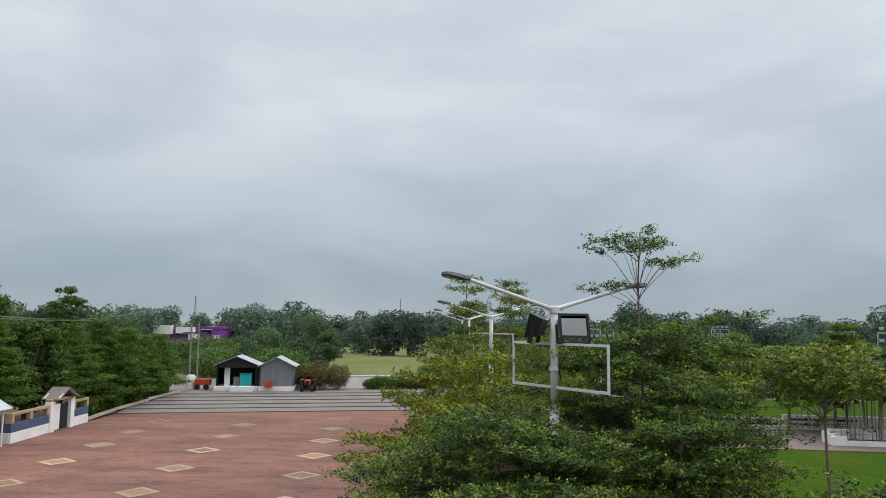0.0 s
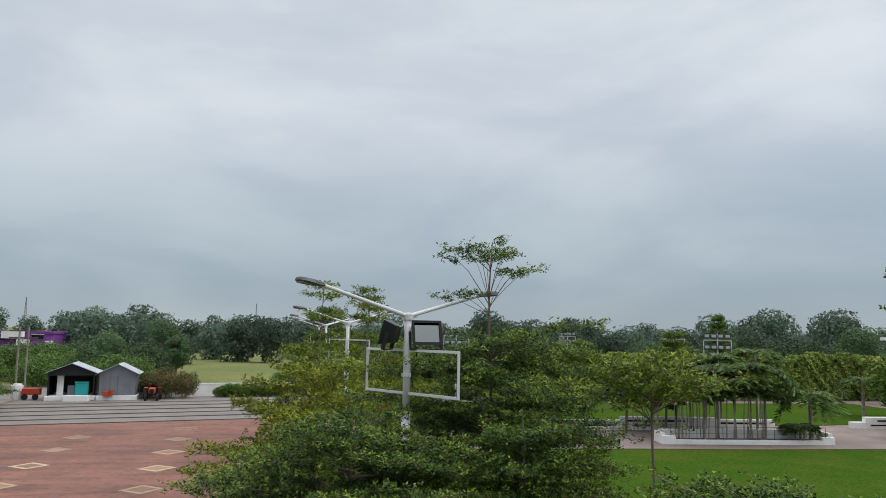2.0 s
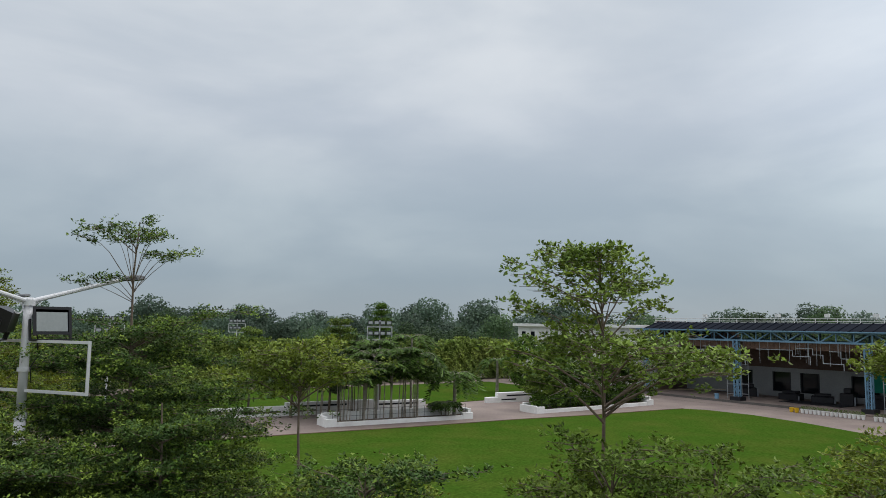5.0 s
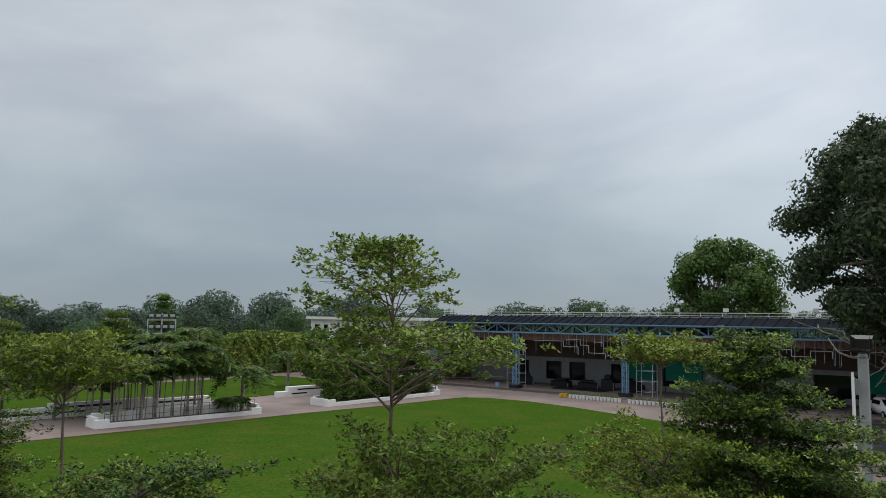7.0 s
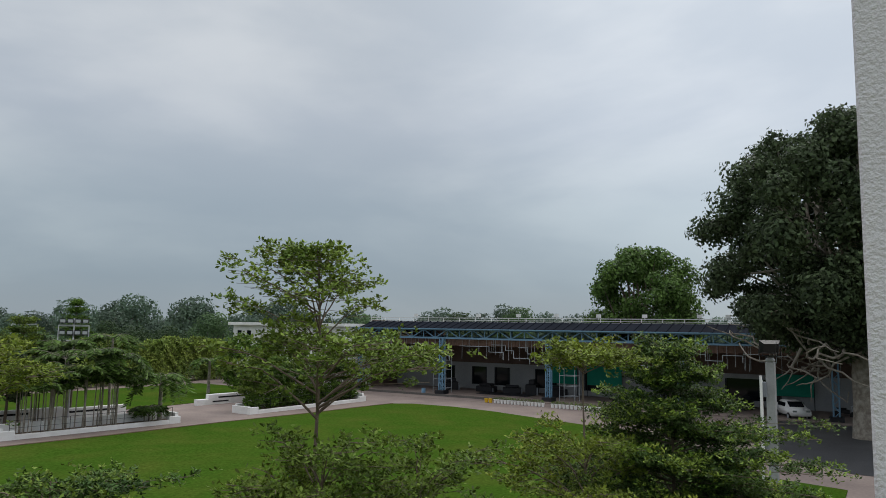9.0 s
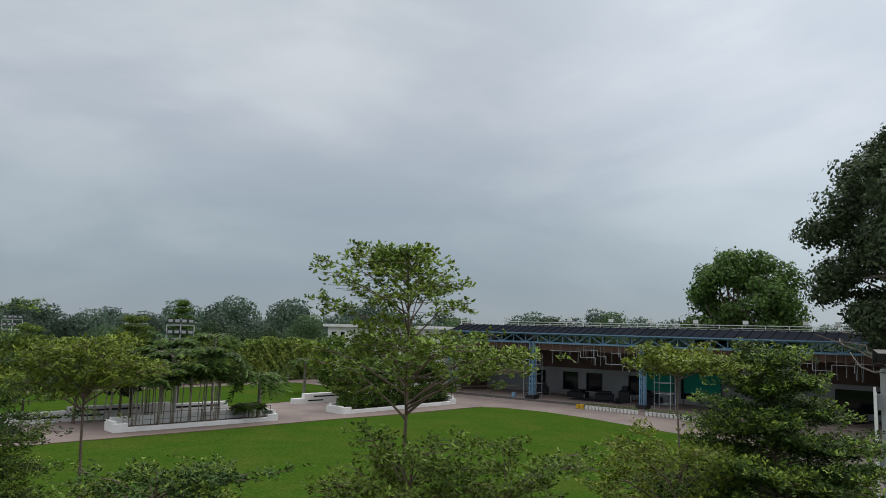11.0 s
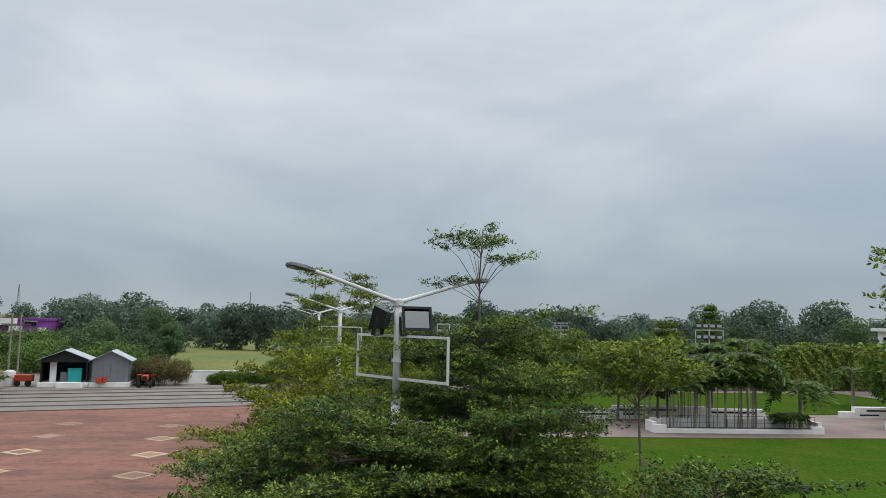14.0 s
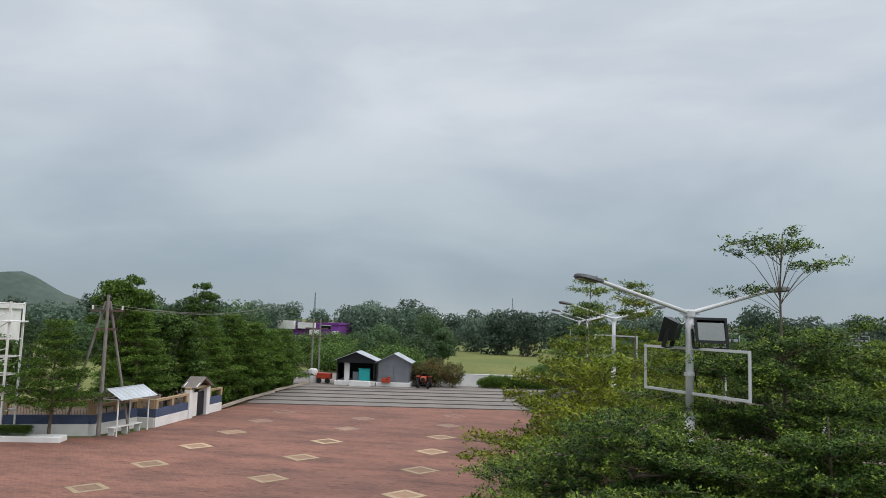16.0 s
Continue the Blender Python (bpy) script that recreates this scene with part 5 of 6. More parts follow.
# white building past the hall's end
wb = thing("white_building", "plain white building with a flat roof beside the hall", "building", (66.0, 53.6, 0), 0)
part("wall", boxes(((0, 0, -0.05), (18, 18.4, 7.15))), M["white"], wb)
part("roof", boxes(((-0.5, -0.3, 7.15), (18.4, 18.9, 7.5)), bevel=0.02), M["white"], wb)
for y in (16.9, 15.2):
    for z in (4.0, 5.6):
        w = part("window", boxes(((-0.03, y, z), (0.02, y + 0.7, z + 0.9))), M["glass"], wb)
        part("sill", boxes(((-0.05, y - 0.07, z - 0.07), (-0.001, y + 0.77, z - 0.003))), M["white"], w)

# ---- drive, post, car ----
post = thing("square_post", "square white post with black floodlights and conduit", "post", (38.35, 4.95, 0), -4)
part("shaft", boxes(((-0.17, -0.2, -0.05), (0.17, 0.2, 5.8)), bevel=0.02), M["backwall"], post)
part("cap", boxes(((-0.17, -0.2, 5.8), (0.12, 0.2, 6.02)), bevel=0.07), M["backwall"], post)
part("conduit", bars(((-0.75, 0.3, -0.05), (-0.75, 0.3, 5.2)), ((-0.6, 0.3, 1.5), (-0.6, 0.3, 5.0)), r=0.055), M["white"], post)
part("meter_box", boxes(((-0.62, 0.1, 4.2), (-0.35, 0.35, 4.9)), bevel=0.02), M["grey"], post)
part("meter_box", boxes(((-0.55, 0.1, 1.8), (-0.35, 0.3, 2.2)), bevel=0.02), M["grey"], post)
for x in (-0.55, 0.15):
    fl = floodlight("floodlight", (x, -0.05, 6.5), 118, post, 0.8)
part("crossbar", boxes(((-0.9, -0.04, 6.02), (0.6, 0.04, 6.12))), M["black"], post)

car = thing("car", "small white hatchback parked beside the hall", "car", (69.2, 7.4, 0.02), 28)
cb = bmesh.new()
prof = [(-1.8, 0.35), (-1.82, 0.75), (-1.55, 0.95), (-0.95, 1.0), (-0.35, 1.45), (0.9, 1.5), (1.6, 1.05), (1.78, 0.85), (1.8, 0.35)]
lf = [cb.verts.new((x, -0.8 + (0.14 if z > 1.2 else 0), z)) for x, z in prof]
rt = [cb.verts.new((x, 0.8 - (0.14 if z > 1.2 else 0), z)) for x, z in prof]
cb.faces.new(lf)
cb.faces.new(rt[::-1])
for i in range(len(prof)):
    j = (i + 1) % len(prof)
    cb.faces.new((lf[i], rt[i], rt[j], lf[j]))
bmesh.ops.recalc_face_normals(cb, faces=cb.faces)
bmesh.ops.bevel(cb, geom=list(cb.edges), offset=0.05, segments=2, affect="EDGES")
part("body", cb, M["white"], car, "white car body", True)
for y in (-0.77, 0.77):
    part("side_window", boxes(((-0.45, y - 0.03, 1.02), (0.2, y + 0.03, 1.36)), ((0.27, y - 0.03, 1.02), (1.0, y + 0.03, 1.36))), M["glass"], car)
    for x in (-1.15, 1.15):
        wl = part("wheel", bars(((x, y - 0.09, 0.3), (x, y + 0.09, 0.3)), r=0.3, n=18), M["rubber"], car)
        part("rim", bars(((x, y - 0.1, 0.3), (x, y + 0.1, 0.3)), r=0.18, n=12), M["zinc"], wl)
sc = bmesh.new()
box(sc, (-0.33, -0.6, -0.015), (0.33, 0.6, 0.015), 0, pose(-0.67, 0, 1.24, 0, -37, 0))
part("windscreen", sc, M["glass"], car)
for y in (-0.55, 0.55):
    part("headlight", boxes(((-1.84, y - 0.16, 0.68), (-1.76, y + 0.16, 0.82)), bevel=0.02), M["lens"], car)
bike = thing("motorcycle", "dark motorcycle parked by the drive", "motorcycle", (72.0, 3.6, 0.02), 80)
for x in (-0.6, 0.65):
    part("wheel", bars(((x, -0.05, 0.3), (x, 0.05, 0.3)), r=0.3, n=16), M["rubber"], bike)
part("body", boxes(((-0.35, -0.12, 0.4), (0.4, 0.12, 0.75)), ((-0.1, -0.14, 0.75), (0.75, 0.14, 0.88)), bevel=0.05), M["black"], bike)
part("handlebar", bars(((-0.5, -0.35, 1.05), (-0.5, 0.35, 1.05)), ((-0.6, 0, 0.3), (-0.45, 0, 1.05)), r=0.025), M["zinc"], bike)
copy_thing(bike, pose(73.0, 2.2, 0.02, 0, 0, 70))
bollard = thing("yellow_bollard", "yellow bollard at the drive's edge", "bollard", (71.0, 1.2, 0.0))
part("post", bars(((0, 0, -0.02), (0, 0, 0.9)), r=0.12, n=12), M["yellow"], bollard)

# corner of the building that the camera stands on
own = thing("wall_east", "white stippled plaster corner of the near building", "wall", (0, 0, 0), 0, "", "structure")
part("pier", boxes(((2.14, -3.0, 0.0), (2.75, -0.009, 12.0)), bevel=0.006), M["stipple"], own)
# ---- distance ----
hn = 26
bm = bmesh.new()
grid = []
for i in range(hn):
    row = []
    for j in range(9):
        x = -600 + 340 * i / (hn - 1)
        y = 430 + 120 * j / 8
        h = 26 * math.exp(-(((x + 396) / 34) ** 2)) + 24 * math.exp(-(((x + 455) / 60) ** 2)) + 11 * math.exp(-(((x + 348) / 22) ** 2))
        z = h * math.sin(3.1416 * j / 8) * (1 + 0.25 * noise.noise(Vector((x * 0.02, y * 0.02, 1)))) - 1
        row.append(bm.verts.new((x, y, z)))
    grid.append(row)
for i in range(hn - 1):
    for j in range(8):
        bm.faces.new((grid[i][j], grid[i + 1][j], grid[i + 1][j + 1], grid[i][j + 1]))
tagged(part("hill", bm, M["haze"], smooth=True), "low scrub-covered distant hill with haze put into its colour", "hill", "", "structure")


def house(name, label, loc, rz, w, d, h, wallmat, trimmat, wins):
    t = thing(name, label, "house", loc, rz)
    part("wall", boxes(((0, 0, -0.1), (w, d, h))), M[wallmat], t)
    part("parapet", boxes(((-0.2, -0.2, h), (w + 0.2, d, h + 0.5))), M[trimmat], t)
    for x, z, ww, hh in wins:
        q = part("window", boxes(((x, -0.06, z), (x + ww, 0.04, z + hh))), M["glass"], t)
        part("frame", boxes(((x - 0.15, -0.1, z + hh), (x + ww + 0.15, -0.001, z + hh + 0.15))), M["white"], q)
    return t


house("purple_house", "purple and white flat-roofed house behind the trees", (-59.5, 160.0, 0), -4, 11.0, 9, 5.6, "purple", "purple", ((1.0, 4.3, 1.0, 1.2), (7.0, 4.6, 2.2, 0.8)))
pw = thing("house_panel", "white painted porch and balcony of the purple house", "balcony", (-59.5, 158.8, 0), -4)
for lo, hi in (((-3.8, 0, 4.4), (0.6, 1.1, 6.3)), ((1.6, 0, 4.6), (5.6, 1.05, 6.0)), ((4.5, 0, 2.4), (6.6, 1.05, 4.4)), ((9.9, 0, 2.8), (11.1, 1.05, 4.2))):
    part("balcony", boxes((lo, hi)), M["white"], pw)
house("pink_house", "pink and white two-storey house beyond the tower", (-56.4, 53.4, 0), 14, 8.0, 7, 7.2, "white", "white", ((1.0, 4.8, 1.2, 1.4), (4.2, 5.2, 1.2, 2.0), (6.2, 5.2, 0.9, 1.6)))
tagged(part("pink_room", boxes(((-55.4, 55.7, 7.65), (-52.2, 58.7, 8.9)), bevel=0.03), mat("pink_paint", (0.42, 0.14, 0.16), 0.7, 0.1)), "pink stair room on the roof of the house", "room")
for k, (x, y) in enumerate(((-190, 560), (-40, 700), (60, 640))):
    mst = thing("radio_mast", "thin lattice radio mast on the horizon", "mast", (x, y, 0), 20 * k, "masts on the horizon")
    bmx = bmesh.new()
    for a in range(3):
        bar(bmx, (1.5 * math.cos(2.09 * a), 1.5 * math.sin(2.09 * a), 0), (0.2 * math.cos(2.09 * a), 0.2 * math.sin(2.09 * a), 27 + 4 * k), 0.16, 4)
    for i in range(9):
        bar(bmx, (1.3 - 0.13 * i, 0, 3 * i), (-0.6 + 0.06 * i, 1.0 - 0.1 * i, 3 * i + 2.5), 0.1, 4)
    part("lattice", bmx, M["grey"], mst)

# ---- trees beside the camera ----
def storeys(z0, z1, n, r0, r1, nb, rise, cx=0.0, cy=0.0):
    return [(z0 + (z1 - z0) * i / max(1, n - 1), r0 + (r1 - r0) * (i / max(1, n - 1)) ** 0.8, nb, rise, cx, cy) for i in range(n)]


MED = "umbrella trees along the median"
tiered_tree("umbrella_tree", "dense umbrella tree with storeys of small leaves and a thin leader", (3.15, 11.7, 0), 8.75,
            storeys(4.3, 6.85, 8, 2.5, 1.55, 12, 0.22, -0.3, 0.0) + [(5.9, 1.0, 6, 0.2, 1.5, -0.6), (6.95, 0.8, 7, 0.35, 0.6, 0.0), (6.6, 0.8, 7, 0.25, 0.8, -0.2), (5.75, 0.75, 7, 0.25, 1.6, -1.5), (7.15, 0.45, 5, 0.55, 1.1, -1.3)] + [(8.2, 0.5, 6, 0.75, -0.15, -0.1, 0.7), (8.5, 0.45, 6, 0.35, -0.2, 0, 0.5), (8.0, 0.3, 4, 0.65, 0.6, -0.1, 0.6), (7.75, 0.3, 3, 0.3, -0.55, 0.0, 0.6)], "l_mantaly", 1, 0.06, group=MED, density=58, spread=0.085, leaf_size=0.052, k=5, tip="l_tip")
tiered_tree("umbrella_tree", "dense umbrella tree with drooping leafy storeys", (0.75, 9.9, 0), 5.95, storeys(4.2, 5.85, 6, 2.7, 1.1, 14, 0.22), "l_mantaly", 2, 0.07, group=MED, density=58, spread=0.085, leaf_size=0.052, k=5, tip="l_tip")
tiered_tree("umbrella_tree", "umbrella tree with spreading leafy storeys beside the lawn", (3.1, 9.7, 0), 6.2, storeys(4.2, 5.85, 5, 1.3, 0.7, 12, 0.2), "l_mantaly", 3, 0.06, group=MED, density=58, spread=0.085, leaf_size=0.052, k=5, tip="l_tip")
tiered_tree("young_umbrella_tree", "slender young umbrella tree with a flat pale green crown", (4.87, 9.4, 0), 7.0,
            [(6.4, 0.95, 9, 0.5, 0, 0), (6.6, 0.85, 8, 0.4, 0, 0), (6.8, 0.5, 7, 0.25, 0, 0), (4.75, 1.3, 7, 0.2, 0.35, -0.35), (4.4, 1.5, 8, 0.2, 0.2, -0.3)], "l_lime", 4, 0.055, density=26, spread=0.085, leaf_size=0.068)
tiered_tree("fiddle_leaf_tree", "slim tree with upswept branches and large glossy leaves", (6.4, 5.22, 0), 8.1,
[(6.72, 1.25, 9, 0.6, 0.25, -0.2, 0.4), (6.85, 1.15, 8, 0.5, 0.1, -0.1, 0.35), (7.0, 0.8, 6, 0.45, 0, 0, 0.35), (7.4, 0.8, 8, 0.45, -0.2, 0.24, 0.35), (7.65, 0.72, 8, 0.4, -0.19, 0.23), (7.88, 0.5, 7, 0.3, -0.18, 0.22), (8.03, 0.3, 6, 0.14, -0.12, 0.15), (6.85, 0.7, 4, 0.3, 0.7, -0.75, 0.5)], "l_light", 5, 0.06, leaf_size=0.06, density=17.0, spread=0.075, tuft=3, leaf_w=0.55, lean=(0.02, 0.1), k=5)
tiered_tree("low_shrub_tree", "bushy small-leaved tree below the terrace", (5.55, 4.45, 0), 6.15, storeys(4.5, 6.0, 6, 1.25, 0.6, 9, 0.45), "l_light", 6, 0.05, density=26, spread=0.08, leaf_size=0.06)
tiered_tree("low_shrub_tree", "bushy small-leaved tree below the terrace", (6.5, 4.0, 0), 5.95, storeys(4.5, 5.75, 5, 1.1, 0.55, 9, 0.45, -0.1, -0.3), "l_light", 16, 0.05, density=26, spread=0.08, leaf_size=0.06)
tiered_tree("umbrella_tree", "conical umbrella tree with bright green tips beside the drive", (10.5, 2.55, 0), 7.05, storeys(4.1, 6.95, 9, 2.35, 0.4, 14, 0.22) + [(5.9, 0.65, 6, 0.15, -0.2, -1.5), (5.45, 0.9, 7, 0.15, -0.2, -1.3)], "l_mantaly", 7, 0.06, density=58, spread=0.08, leaf_size=0.053, tip="l_tip")
tiered_tree("umbrella_tree", "thin-stemmed umbrella tree with a small flat crown", (9.23, 3.3, 0), 7.0, [(6.85, 0.6, 8, 0.2, 0, 0), (6.95, 0.5, 7, 0.15, 0, 0), (5.75, 0.9, 7, 0.5, 0, 0), (5.3, 1.15, 8, 0.5, 0, 0), (4.9, 1.2, 8, 0.4, 0, 0)], "l_lime", 8, 0.045, density=28, spread=0.085, leaf_size=0.065)
tiered_tree("low_shrub_tree", "low spreading small-leaved tree at the lawn's edge", (4.75, 7.4, 0), 5.6, storeys(4.2, 5.42, 5, 1.35, 0.75, 9, 0.3) + [(5.5, 0.5, 6, 0.25, 0.6, -0.5)], "l_mantaly", 9, 0.05, density=28, spread=0.09, leaf_size=0.065, tip="l_tip")

# further along the median
rows_med = [(0.9, 17.6, 6.5, "l_yellow", 31), (0.4, 20.6, 6.9, "l_yellow", 32), (2.6, 27.5, 7.2, "l_yellow", 33), (1.2, 33.0, 7.2, "l_mantaly", 34)]
made = []
for x, y, h, lf, sd in rows_med:
    made.append(tiered_tree("umbrella_tree", "umbrella tree with yellowing upper leaves in the median" if lf == "l_yellow" else "umbrella tree in the median", (x, y, 0), h,
                            storeys(3.4, h - 0.3, 7, 2.9, 0.8, 8, 0.35) + ([(h + 0.9, 0.5, 5, 0.2, 0, 0), (h + 0.5, 0.4, 4, 0.2, 0, 0)] if y > 22 else []), lf, sd, 0.07, leaf_size=0.11, density=12, spread=0.14, group=MED, k=5))
for k, (x, y) in enumerate(((0.6, 19.2), (1.9, 20.4))):
    tiered_tree("umbrella_tree", "slender umbrella tree with one thin leader in the median", (x, y, 0), 8.5 - 0.2 * k, [(7.5, 0.5, 4, 0.4, 0, 0, 0.6), (8.1, 0.4, 4, 0.2, 0, 0, 0.5), (8.35, 0.2, 3, 0.12, 0, 0), (6.4, 0.8, 6, 0.3, 0, 0)], "l_light", 160 + k, 0.04, leaf_size=0.07, density=9, spread=0.08, group=MED, k=5)
for k, (x, y, s) in enumerate(((2.4, 39, 1.0), (1.5, 45, 1.05), (2.6, 51, 1.0), (3.0, 58, 1.05), (5.8, 44, 1.0))):
    copy_thing(made[k % 4], pose(x, y, 0, 0, 0, 70 * k)).scale = (s, s, s)

# ---- trees along the boundary ----
BND = "trees along the boundary wall"
b1 = broad_tree("roadside_tree", "tall dark green tree behind the boundary wall", (-30.0, 46.5, 0), 9.9, 2.9, "l_broad", 51, 0.19, 14000, 0.16, group=BND, base=0.25, squash=0.55, blobs=34, lump_size=0.6, wild=0.7)
b2 = broad_tree("roadside_tree", "bushy green tree behind the boundary wall", (-28.6, 50.5, 0), 7.4, 3.0, "l_neem", 52, 0.24, 10500, 0.13, group=BND, base=0.12, blobs=24, lump_size=0.8, squash=0.65, wild=0.4)
b3 = broad_tree("roadside_tree", "open-crowned tree with feathery top", (-29.5, 57.0, 0), 9.9, 2.3, "l_neem", 53, 0.18, 11000, 0.14, group=BND, base=0.2, squash=0.5, blobs=32, lump_size=0.58, wild=0.7)
u1 = tiered_tree("roadside_tree", "layered bright green tree beside the wall", (-28.3, 37.7, 0), 6.5, storeys(2.0, 6.3, 9, 2.6, 0.6, 8, 0.45), "l_broad", 54, 0.1, leaf_size=0.13, density=13, spread=0.17, group=BND)
u2 = tiered_tree("roadside_tree", "layered green tree overhanging the planting strip", (-27.2, 62.5, 0), 6.3, storeys(1.4, 6.2, 9, 3.0, 0.8, 8, 0.5), "l_broad", 55, 0.1, leaf_size=0.16, density=11, spread=0.17, group=BND)
for src, x, y, s, rz in ((b1, -33, 52.5, 0.9, 80), (u1, -28.4, 46.2, 1.1, 30), (b3, -31.5, 50.5, 1.0, 120), (u1, -27.8, 55.2, 1.05, 160), (u2, -28.0, 60.0, 1.1, 240), (u1, -27.4, 51.5, 0.9, 20), (u2, -27.6, 57.8, 0.8, 90), (u2, -27.0, 66.5, 0.9, 200), (u2, -27.4, 70.5, 0.9, 300),
                         (b2, -31, 69, 0.85, 40), (b2, -34, 75, 0.85, 300), (b2, -35, 41.5, 0.75, 60), (u1, -28.6, 43.4, 0.6, 200)):
    copy_thing(src, pose(x, y, 0, 0, 0, rz)).scale = (s, s, s)
strip = np.random.default_rng(77)
low = broad_tree("hedge_shrub", "leafy shrub in the planting strip", (-26.4, 55.5, 0.0), 1.5, 0.75, "l_broad", 57, 0.16, 1500, 0.03, group="shrubs in the planting strip", base=0.1)
for k in range(11):
    s = strip.uniform(0.6, 1.1)
    copy_thing(low, pose(-26.6 + strip.normal(0, 0.15), 54 + 1.7 * k, 0.0, 0, 0, 67 * k)).scale = (s, s, s)

# shrubs by the sheds and on the white wall
red_bush = broad_tree("flowering_shrub", "reddish flowering shrub beside the tractor", (-12.4, 75.0, TOP), 3.0, 1.7, "l_red", 61, 0.16, 4200, 0.05, group="shrubs by the yard wall", base=0.08)
for x, y, s in ((-10.6, 75.2, 0.85), (-14.0, 76.0, 0.8)):
    copy_thing(red_bush, pose(x, y, TOP, 0, 0, 80 * x)).scale = (s, s, s)
creeper = broad_tree("wall_shrub", "low green shrubs in front of the white wall", (-6.6, 76.3, TOP), 1.3, 0.9, "l_broad", 62, 0.14, 2600, 0.03, group="shrubs along the white wall", base=0.05)
for x in (-7.4, -5.8, -5.0, -4.2, -3.4, -2.6, -1.8, -1.0, 0.0):
    copy_thing(creeper, pose(x, 76.4 + (x + 6.6) * 0.16, TOP, 0, 0, 90 * x)).scale = (0.9, 0.9, 0.9 + 0.1 * math.sin(x))

# ---- second lawn's hedge and trees ----
def hedge_block(label, loc, w, d, h, leaf, seed, leaf_size, n_leaves):
    """A clipped length of hedge: stems and a flat-topped body of leaves, deepest in the hollows."""
    rng = np.random.default_rng(seed)
    area = np.array([w * h, w * h, d * h, d * h, w * d * 1.5])
    side = rng.choice(5, n_leaves, p=area / area.sum())
    u, v = rng.uniform(-0.52, 0.52, n_leaves), rng.uniform(0, 1, n_leaves)
    x, y, z = u * w, np.full(n_leaves, -d / 2), 0.25 + v * (h - 0.25)
    nrm = np.tile([0.0, -1, 0.25], (n_leaves, 1))
    y[side == 1], nrm[side == 1] = d / 2, (0, 1, 0.25)
    for k, sg in ((2, -1), (3, 1)):
        q = side == k
        x[q], y[q], nrm[q] = sg * w / 2, u[q] * d, (sg, 0, 0.25)
    q = side == 4
    y[q], z[q], nrm[q] = (v[q] - 0.5) * d, h, (0, 0, 1)
    P = np.stack([x, y, z], 1)
    lump = 0.28 * np.sin(x * 2.3 + seed) * np.sin(z * 2.0 + x) + 0.18 * np.sin(x * 5.1 + z * 3.7 + seed)
    P += nrm * (lump - np.abs(rng.normal(0, 0.12, n_leaves)))[:, None]
    D = np.cross(nrm, rng.normal(0, 1, P.shape)) + 0.35 * nrm
    nrm = nrm + [0, 0, 0.9]
    wood = [[(np.array([sx, 0, -0.1]), 0.07), (np.array([sx * 1.05, 0.05, h * 0.45]), 0.05), (np.array([sx * 1.1, 0, h * 0.85]), 0.02)] for sx in np.linspace(-0.4 * w, 0.4 * w, 4)]
    return tree_thing("hedge_shrub", label, loc, wood, leaf_arrays(P, D, leaf_size, rng, 0.6, face=nrm), "bark", leaf, group="hedge beyond the second lawn")


hd = hedge_block("tall clipped olive-green hedge beyond the second lawn", (5, 77.6, 0), 4.5, 2.6, 5.0, "l_olive", 71, 0.3, 9000)
hd2 = hedge_block("tall clipped yellow-green hedge beyond the second lawn", (9.2, 77.6, 0), 4.5, 2.6, 5.2, "l_olive", 72, 0.3, 9000)
for k in range(14):
    copy_thing((hd, hd2)[k % 2], pose(13.4 + 4.2 * k, 77.8 - 0.06 * k + 0.25 * math.sin(k * 1.7), 0, 0, 0, 180 * (k % 3 == 1))).scale = (1, 1, 0.98 + 0.05 * math.sin(k * 2.3))
tiered_tree("umbrella_tree", "layered tree behind the palms", (28.6, 52.0, 0), 7.5, storeys(2.8, 7.2, 8, 3.2, 0.7, 8, 0.4), "l_light", 73, 0.1, leaf_size=0.15, density=12, spread=0.16)
tiered_tree("umbrella_tree", "layered dark green tree behind the palms", (33.5, 53.8, 0), 9.0, storeys(3.0, 8.7, 10, 2.5, 0.12, 8, 0.3), "l_broad", 74, 0.1, leaf_size=0.15, density=12, spread=0.16)
tiered_tree("umbrella_tree", "layered tree beyond the path", (22.5, 55.5, 0), 6.6, storeys(2.0, 6.4, 8, 3.0, 0.8, 8, 0.4), "l_light", 75, 0.1, leaf_size=0.15, density=12, spread=0.16)
tiered_tree("umbrella_tree", "layered tree beside the lawn's end", (50.0, 50.0, 0), 4.6, storeys(2.2, 4.4, 5, 2.4, 0.9, 8, 0.3), "l_light", 76, 0.09, leaf_size=0.2, density=7, spread=0.2)
# filler trees added behind the canes for the palm clump's dense dark mass
for k, (x, y, h, r) in enumerate(((27.0, 50.6, 5.2, 1.9), (30.2, 50.8, 6.0, 2.0), (24.5, 52.0, 5.4, 2.0))):
    broad_tree("ficus_tree", "dark filler tree that thickens the palm clump", (x, y, 0.0), h, r, "l_dark", 140 + k, 0.3, 3200, 0.09, base=0.38, blobs=20, lump_size=0.8, group="dark trees among the palms")
for k in range(8):
    sh = copy_thing(low, pose(44.2 + 1.75 * k, 45.2, 0.15, 0, 0, 70 * k))
    sh.scale = (1.3, 1.3, 1.0)

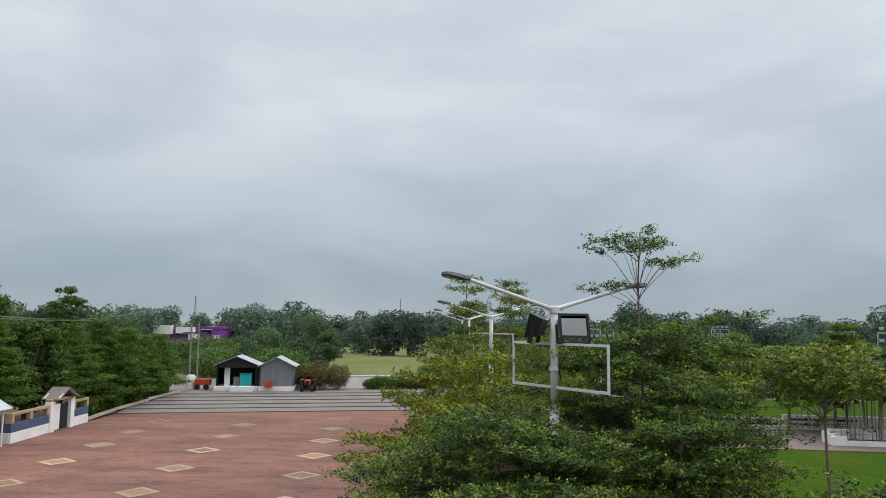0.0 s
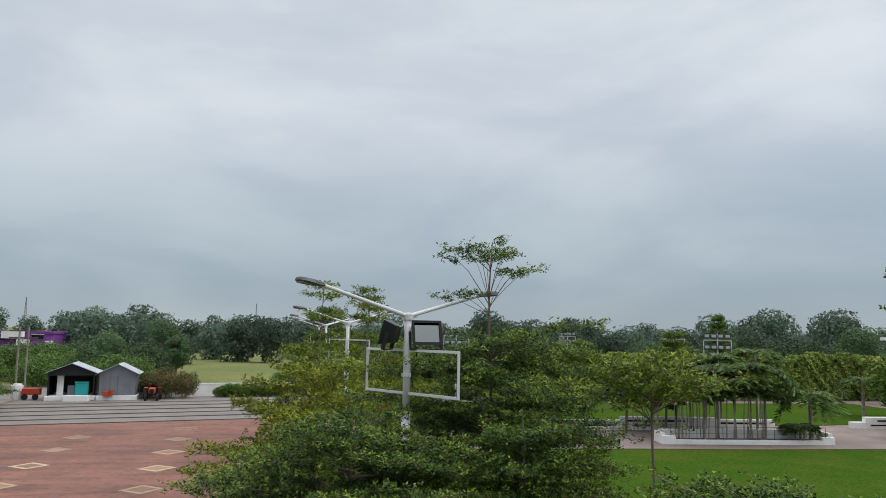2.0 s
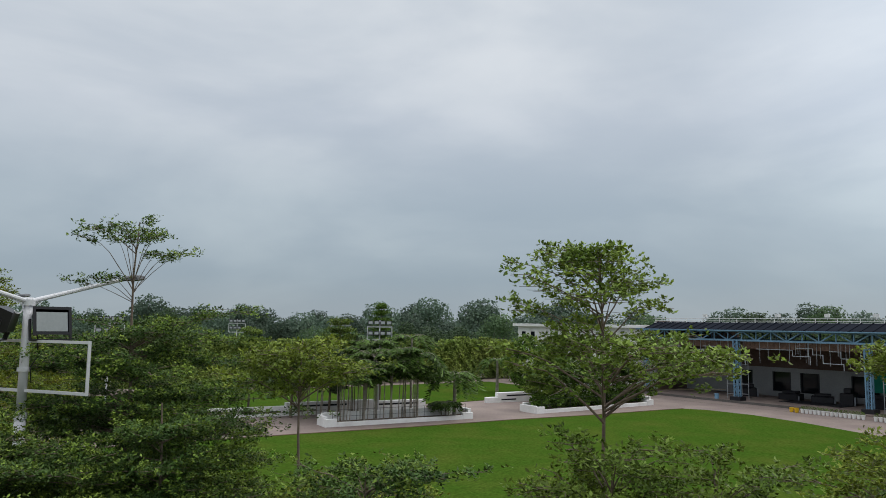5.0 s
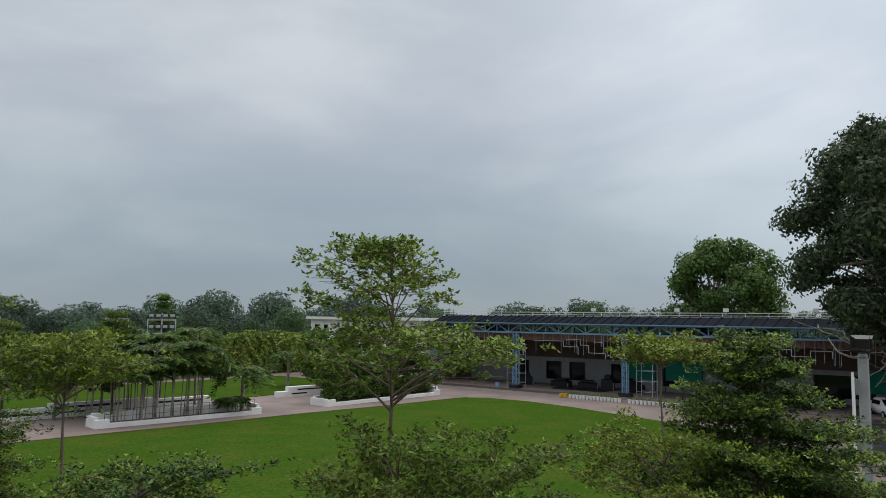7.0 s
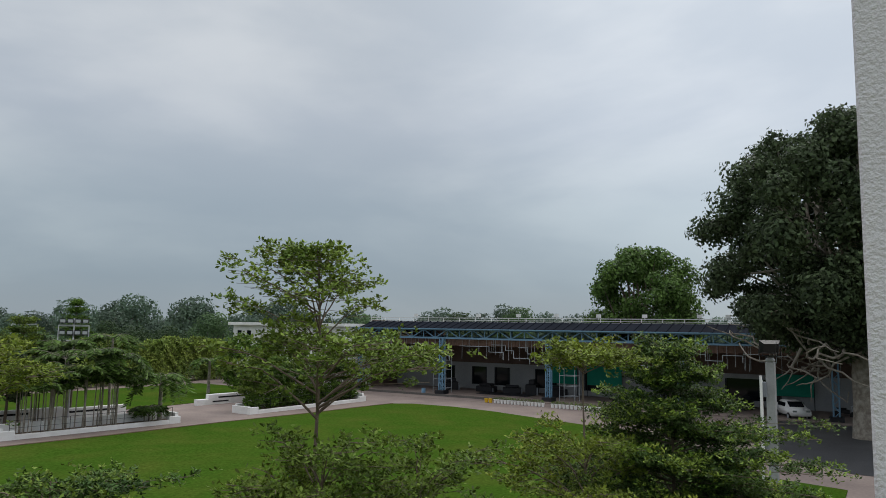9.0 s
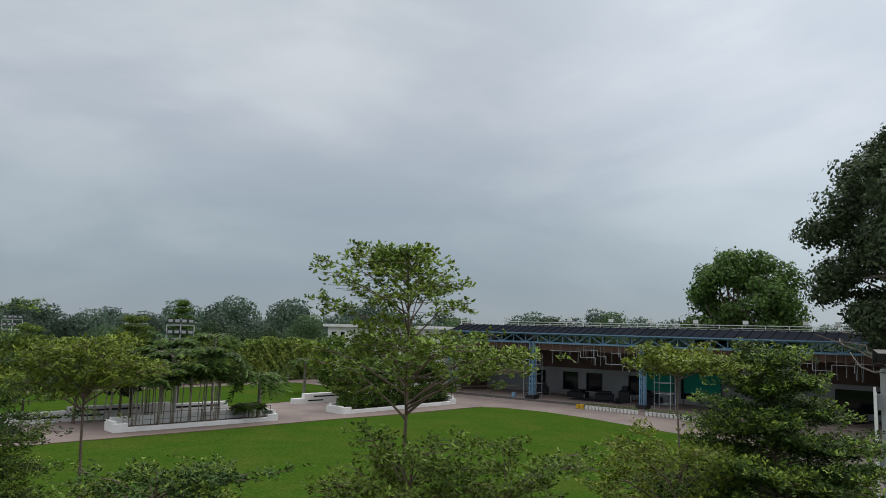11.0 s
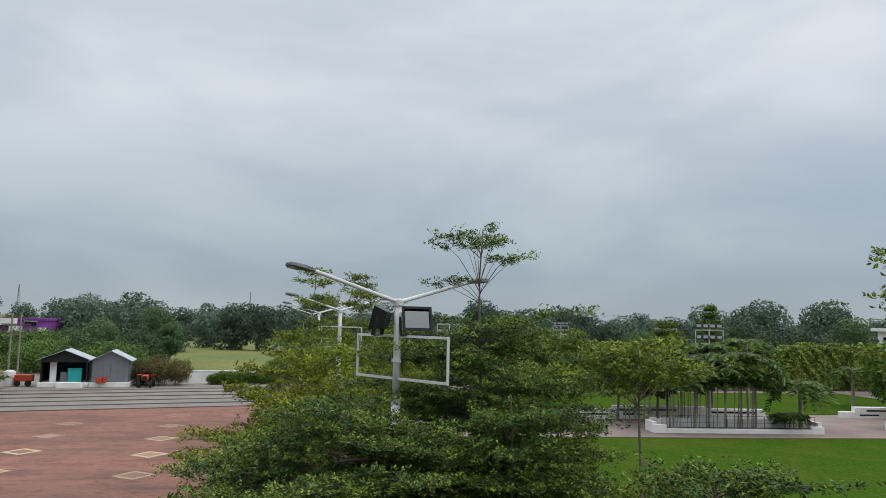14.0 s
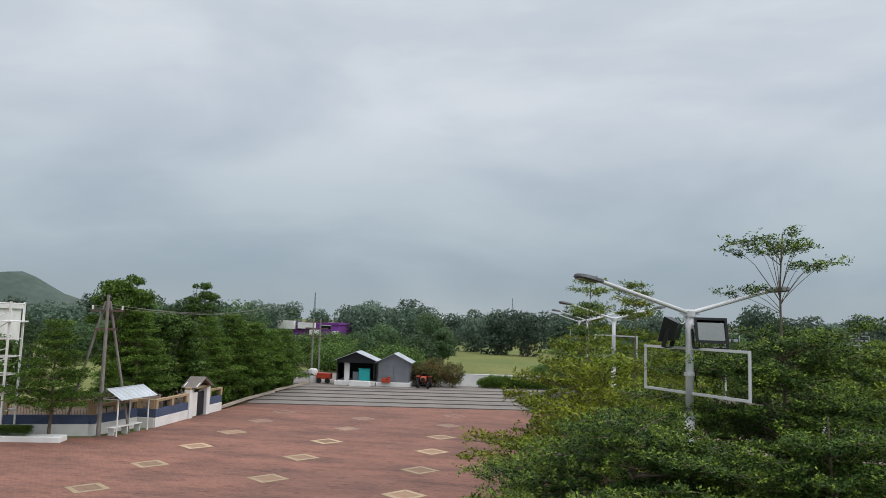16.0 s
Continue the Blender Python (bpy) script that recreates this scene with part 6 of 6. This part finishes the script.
for k, (x, y, h) in enumerate(((44.6, 45.7, 3.4), (47.6, 45.9, 4.2), (50.2, 45.6, 4.6), (53.2, 45.8, 4.7), (56.2, 45.6, 4.3), (61.5, 51.5, 5.2), (57.5, 53.5, 5.6))):
    tiered_tree("planter_tree", "leafy small tree growing in the planter by the hall", (x, y, 0.1), h, storeys(1.5, h - 0.1, 6, 1.7, 0.6, 8, 0.3), "l_broad" if k % 2 else "l_light", 110 + k, 0.06, leaf_size=0.14, density=10, spread=0.14, group="small trees in the planter")

for k, (x, y, h, r) in enumerate(((53.0, 56.5, 6.4, 2.7), (57.5, 57.5, 6.0, 2.6))):
    broad_tree("ficus_tree", "leafy tree shading the white building", (x, y, 0.0), h, r, "l_broad", 150 + k, 0.3, 4200, 0.1, base=0.12, blobs=26, lump_size=0.7, wild=0.4, group="trees by the white building")

# ---- great trees on the drive ----
broad_tree("fig_tree", "huge dark fig tree with pale twisting limbs", (59.1, 1.8, 0), 22.6, 11.8, "l_dark", 81, 0.34, 125000, 0.62, blobs=150, lump_size=0.38, wild=0.35, base=0.26, bark="palebark", hollow=0.45, power=2.6, aerial=60)
broad_tree("rain_tree", "large round dark green tree behind the hall", (88.0, 25.6, 0), 17.4, 8.0, "l_neem", 82, 0.42, 38000, 0.4, blobs=80, base=0.1, lump_size=0.56, hollow=0.5, wild=0.3, power=2.6)

# ---- woods in the distance ----
far = []
for k, (h, r) in enumerate(((9.0, 5.5), (10.5, 5.0), (7.5, 5.5), (9.5, 4.2), (6.0, 4.5))):
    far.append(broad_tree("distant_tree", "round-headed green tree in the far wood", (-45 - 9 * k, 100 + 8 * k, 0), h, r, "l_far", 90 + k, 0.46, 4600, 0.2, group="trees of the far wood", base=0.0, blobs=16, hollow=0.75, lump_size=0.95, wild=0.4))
# back rows: air haze comes only from their greyed leaf colour
far2 = []
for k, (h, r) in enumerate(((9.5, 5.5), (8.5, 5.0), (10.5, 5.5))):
    far2.append(broad_tree("distant_tree", "round-headed tree at the back of the far wood, with haze put into its leaf colour", (-120 + 30 * k, 215, 0), h, r, "l_haze", 190 + k, 0.72, 2400, 0.2, group="trees of the far wood", base=0.0, blobs=14, hollow=0.8, wild=0.4))
rw = np.random.default_rng(123)
for ring, (dist, step, jit, smin, smax) in enumerate(((98, 3.6, 8, 0.55, 0.85), (125, 2.8, 10, 0.7, 1.0), (170, 2.1, 18, 0.8, 1.15), (260, 1.7, 40, 0.95, 1.45))):
    az = -43.0
    while az < 92:
        az += step * rw.uniform(0.7, 1.3)
        d = dist + rw.uniform(-jit, jit)
        x, y = d * math.sin(radians(az)), d * math.cos(radians(az))
        if 60 < x < 98 and -35 < y < 78:
            continue
        if 10 < az < 50 and d < 112:
            continue
        if dist < 150 and -9.5 < az < 2.5:
            continue
        if az > 45 and d < 120:
            continue
        if -22.5 < az < -14.8 and d < 165:
            continue
        if -35 < az < -24 and d < 110:
            continue
        s = rw.uniform(smin, smax)
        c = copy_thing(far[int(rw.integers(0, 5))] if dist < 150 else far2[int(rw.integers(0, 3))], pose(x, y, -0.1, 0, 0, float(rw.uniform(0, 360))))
        c.scale = (s, s, s * rw.uniform(0.85, 1.1))
for x, y, s in ((-50, 149, 0.5), (-45.5, 151, 0.52), (-55, 147, 0.48), (-41, 149, 0.6)):
    copy_thing(far[2], pose(x, y, -0.1, 0, 0, 40 * x)).scale = (s * 1.3, s * 1.3, s)
for k, (x, y, sc) in enumerate(((98, 284, 1.05), (104, 281, 1.35), (109, 279, 1.3), (114, 277, 1.0))):
    copy_thing(far2[k % 3], pose(x, y, -0.1, 0, 0, 77 * k)).scale = (sc, sc, sc)
thicket = broad_tree("thicket", "low dense green thicket behind the sheds", (-20, 88, 0), 4.2, 5.2, "l_neem", 99, 0.24, 13000, 0.1, group="thickets behind the yard", base=0.0, blobs=16, squash=0.6)
for x, y, s in ((-28, 92, 1.0), (-36, 88, 1.1), (-17.5, 92, 0.55), (-24, 100, 0.95), (-34, 106, 1.25), (-24, 112, 1.0), (-44, 96, 1.2), (-1, 100, 0.5), (4, 108, 0.8), (-44.5, 50.5, 0.6), (-48.5, 49, 0.6)):
    copy_thing(thicket, pose(x, y, -0.05, 0, 0, 50 * x)).scale = (s, s, s)
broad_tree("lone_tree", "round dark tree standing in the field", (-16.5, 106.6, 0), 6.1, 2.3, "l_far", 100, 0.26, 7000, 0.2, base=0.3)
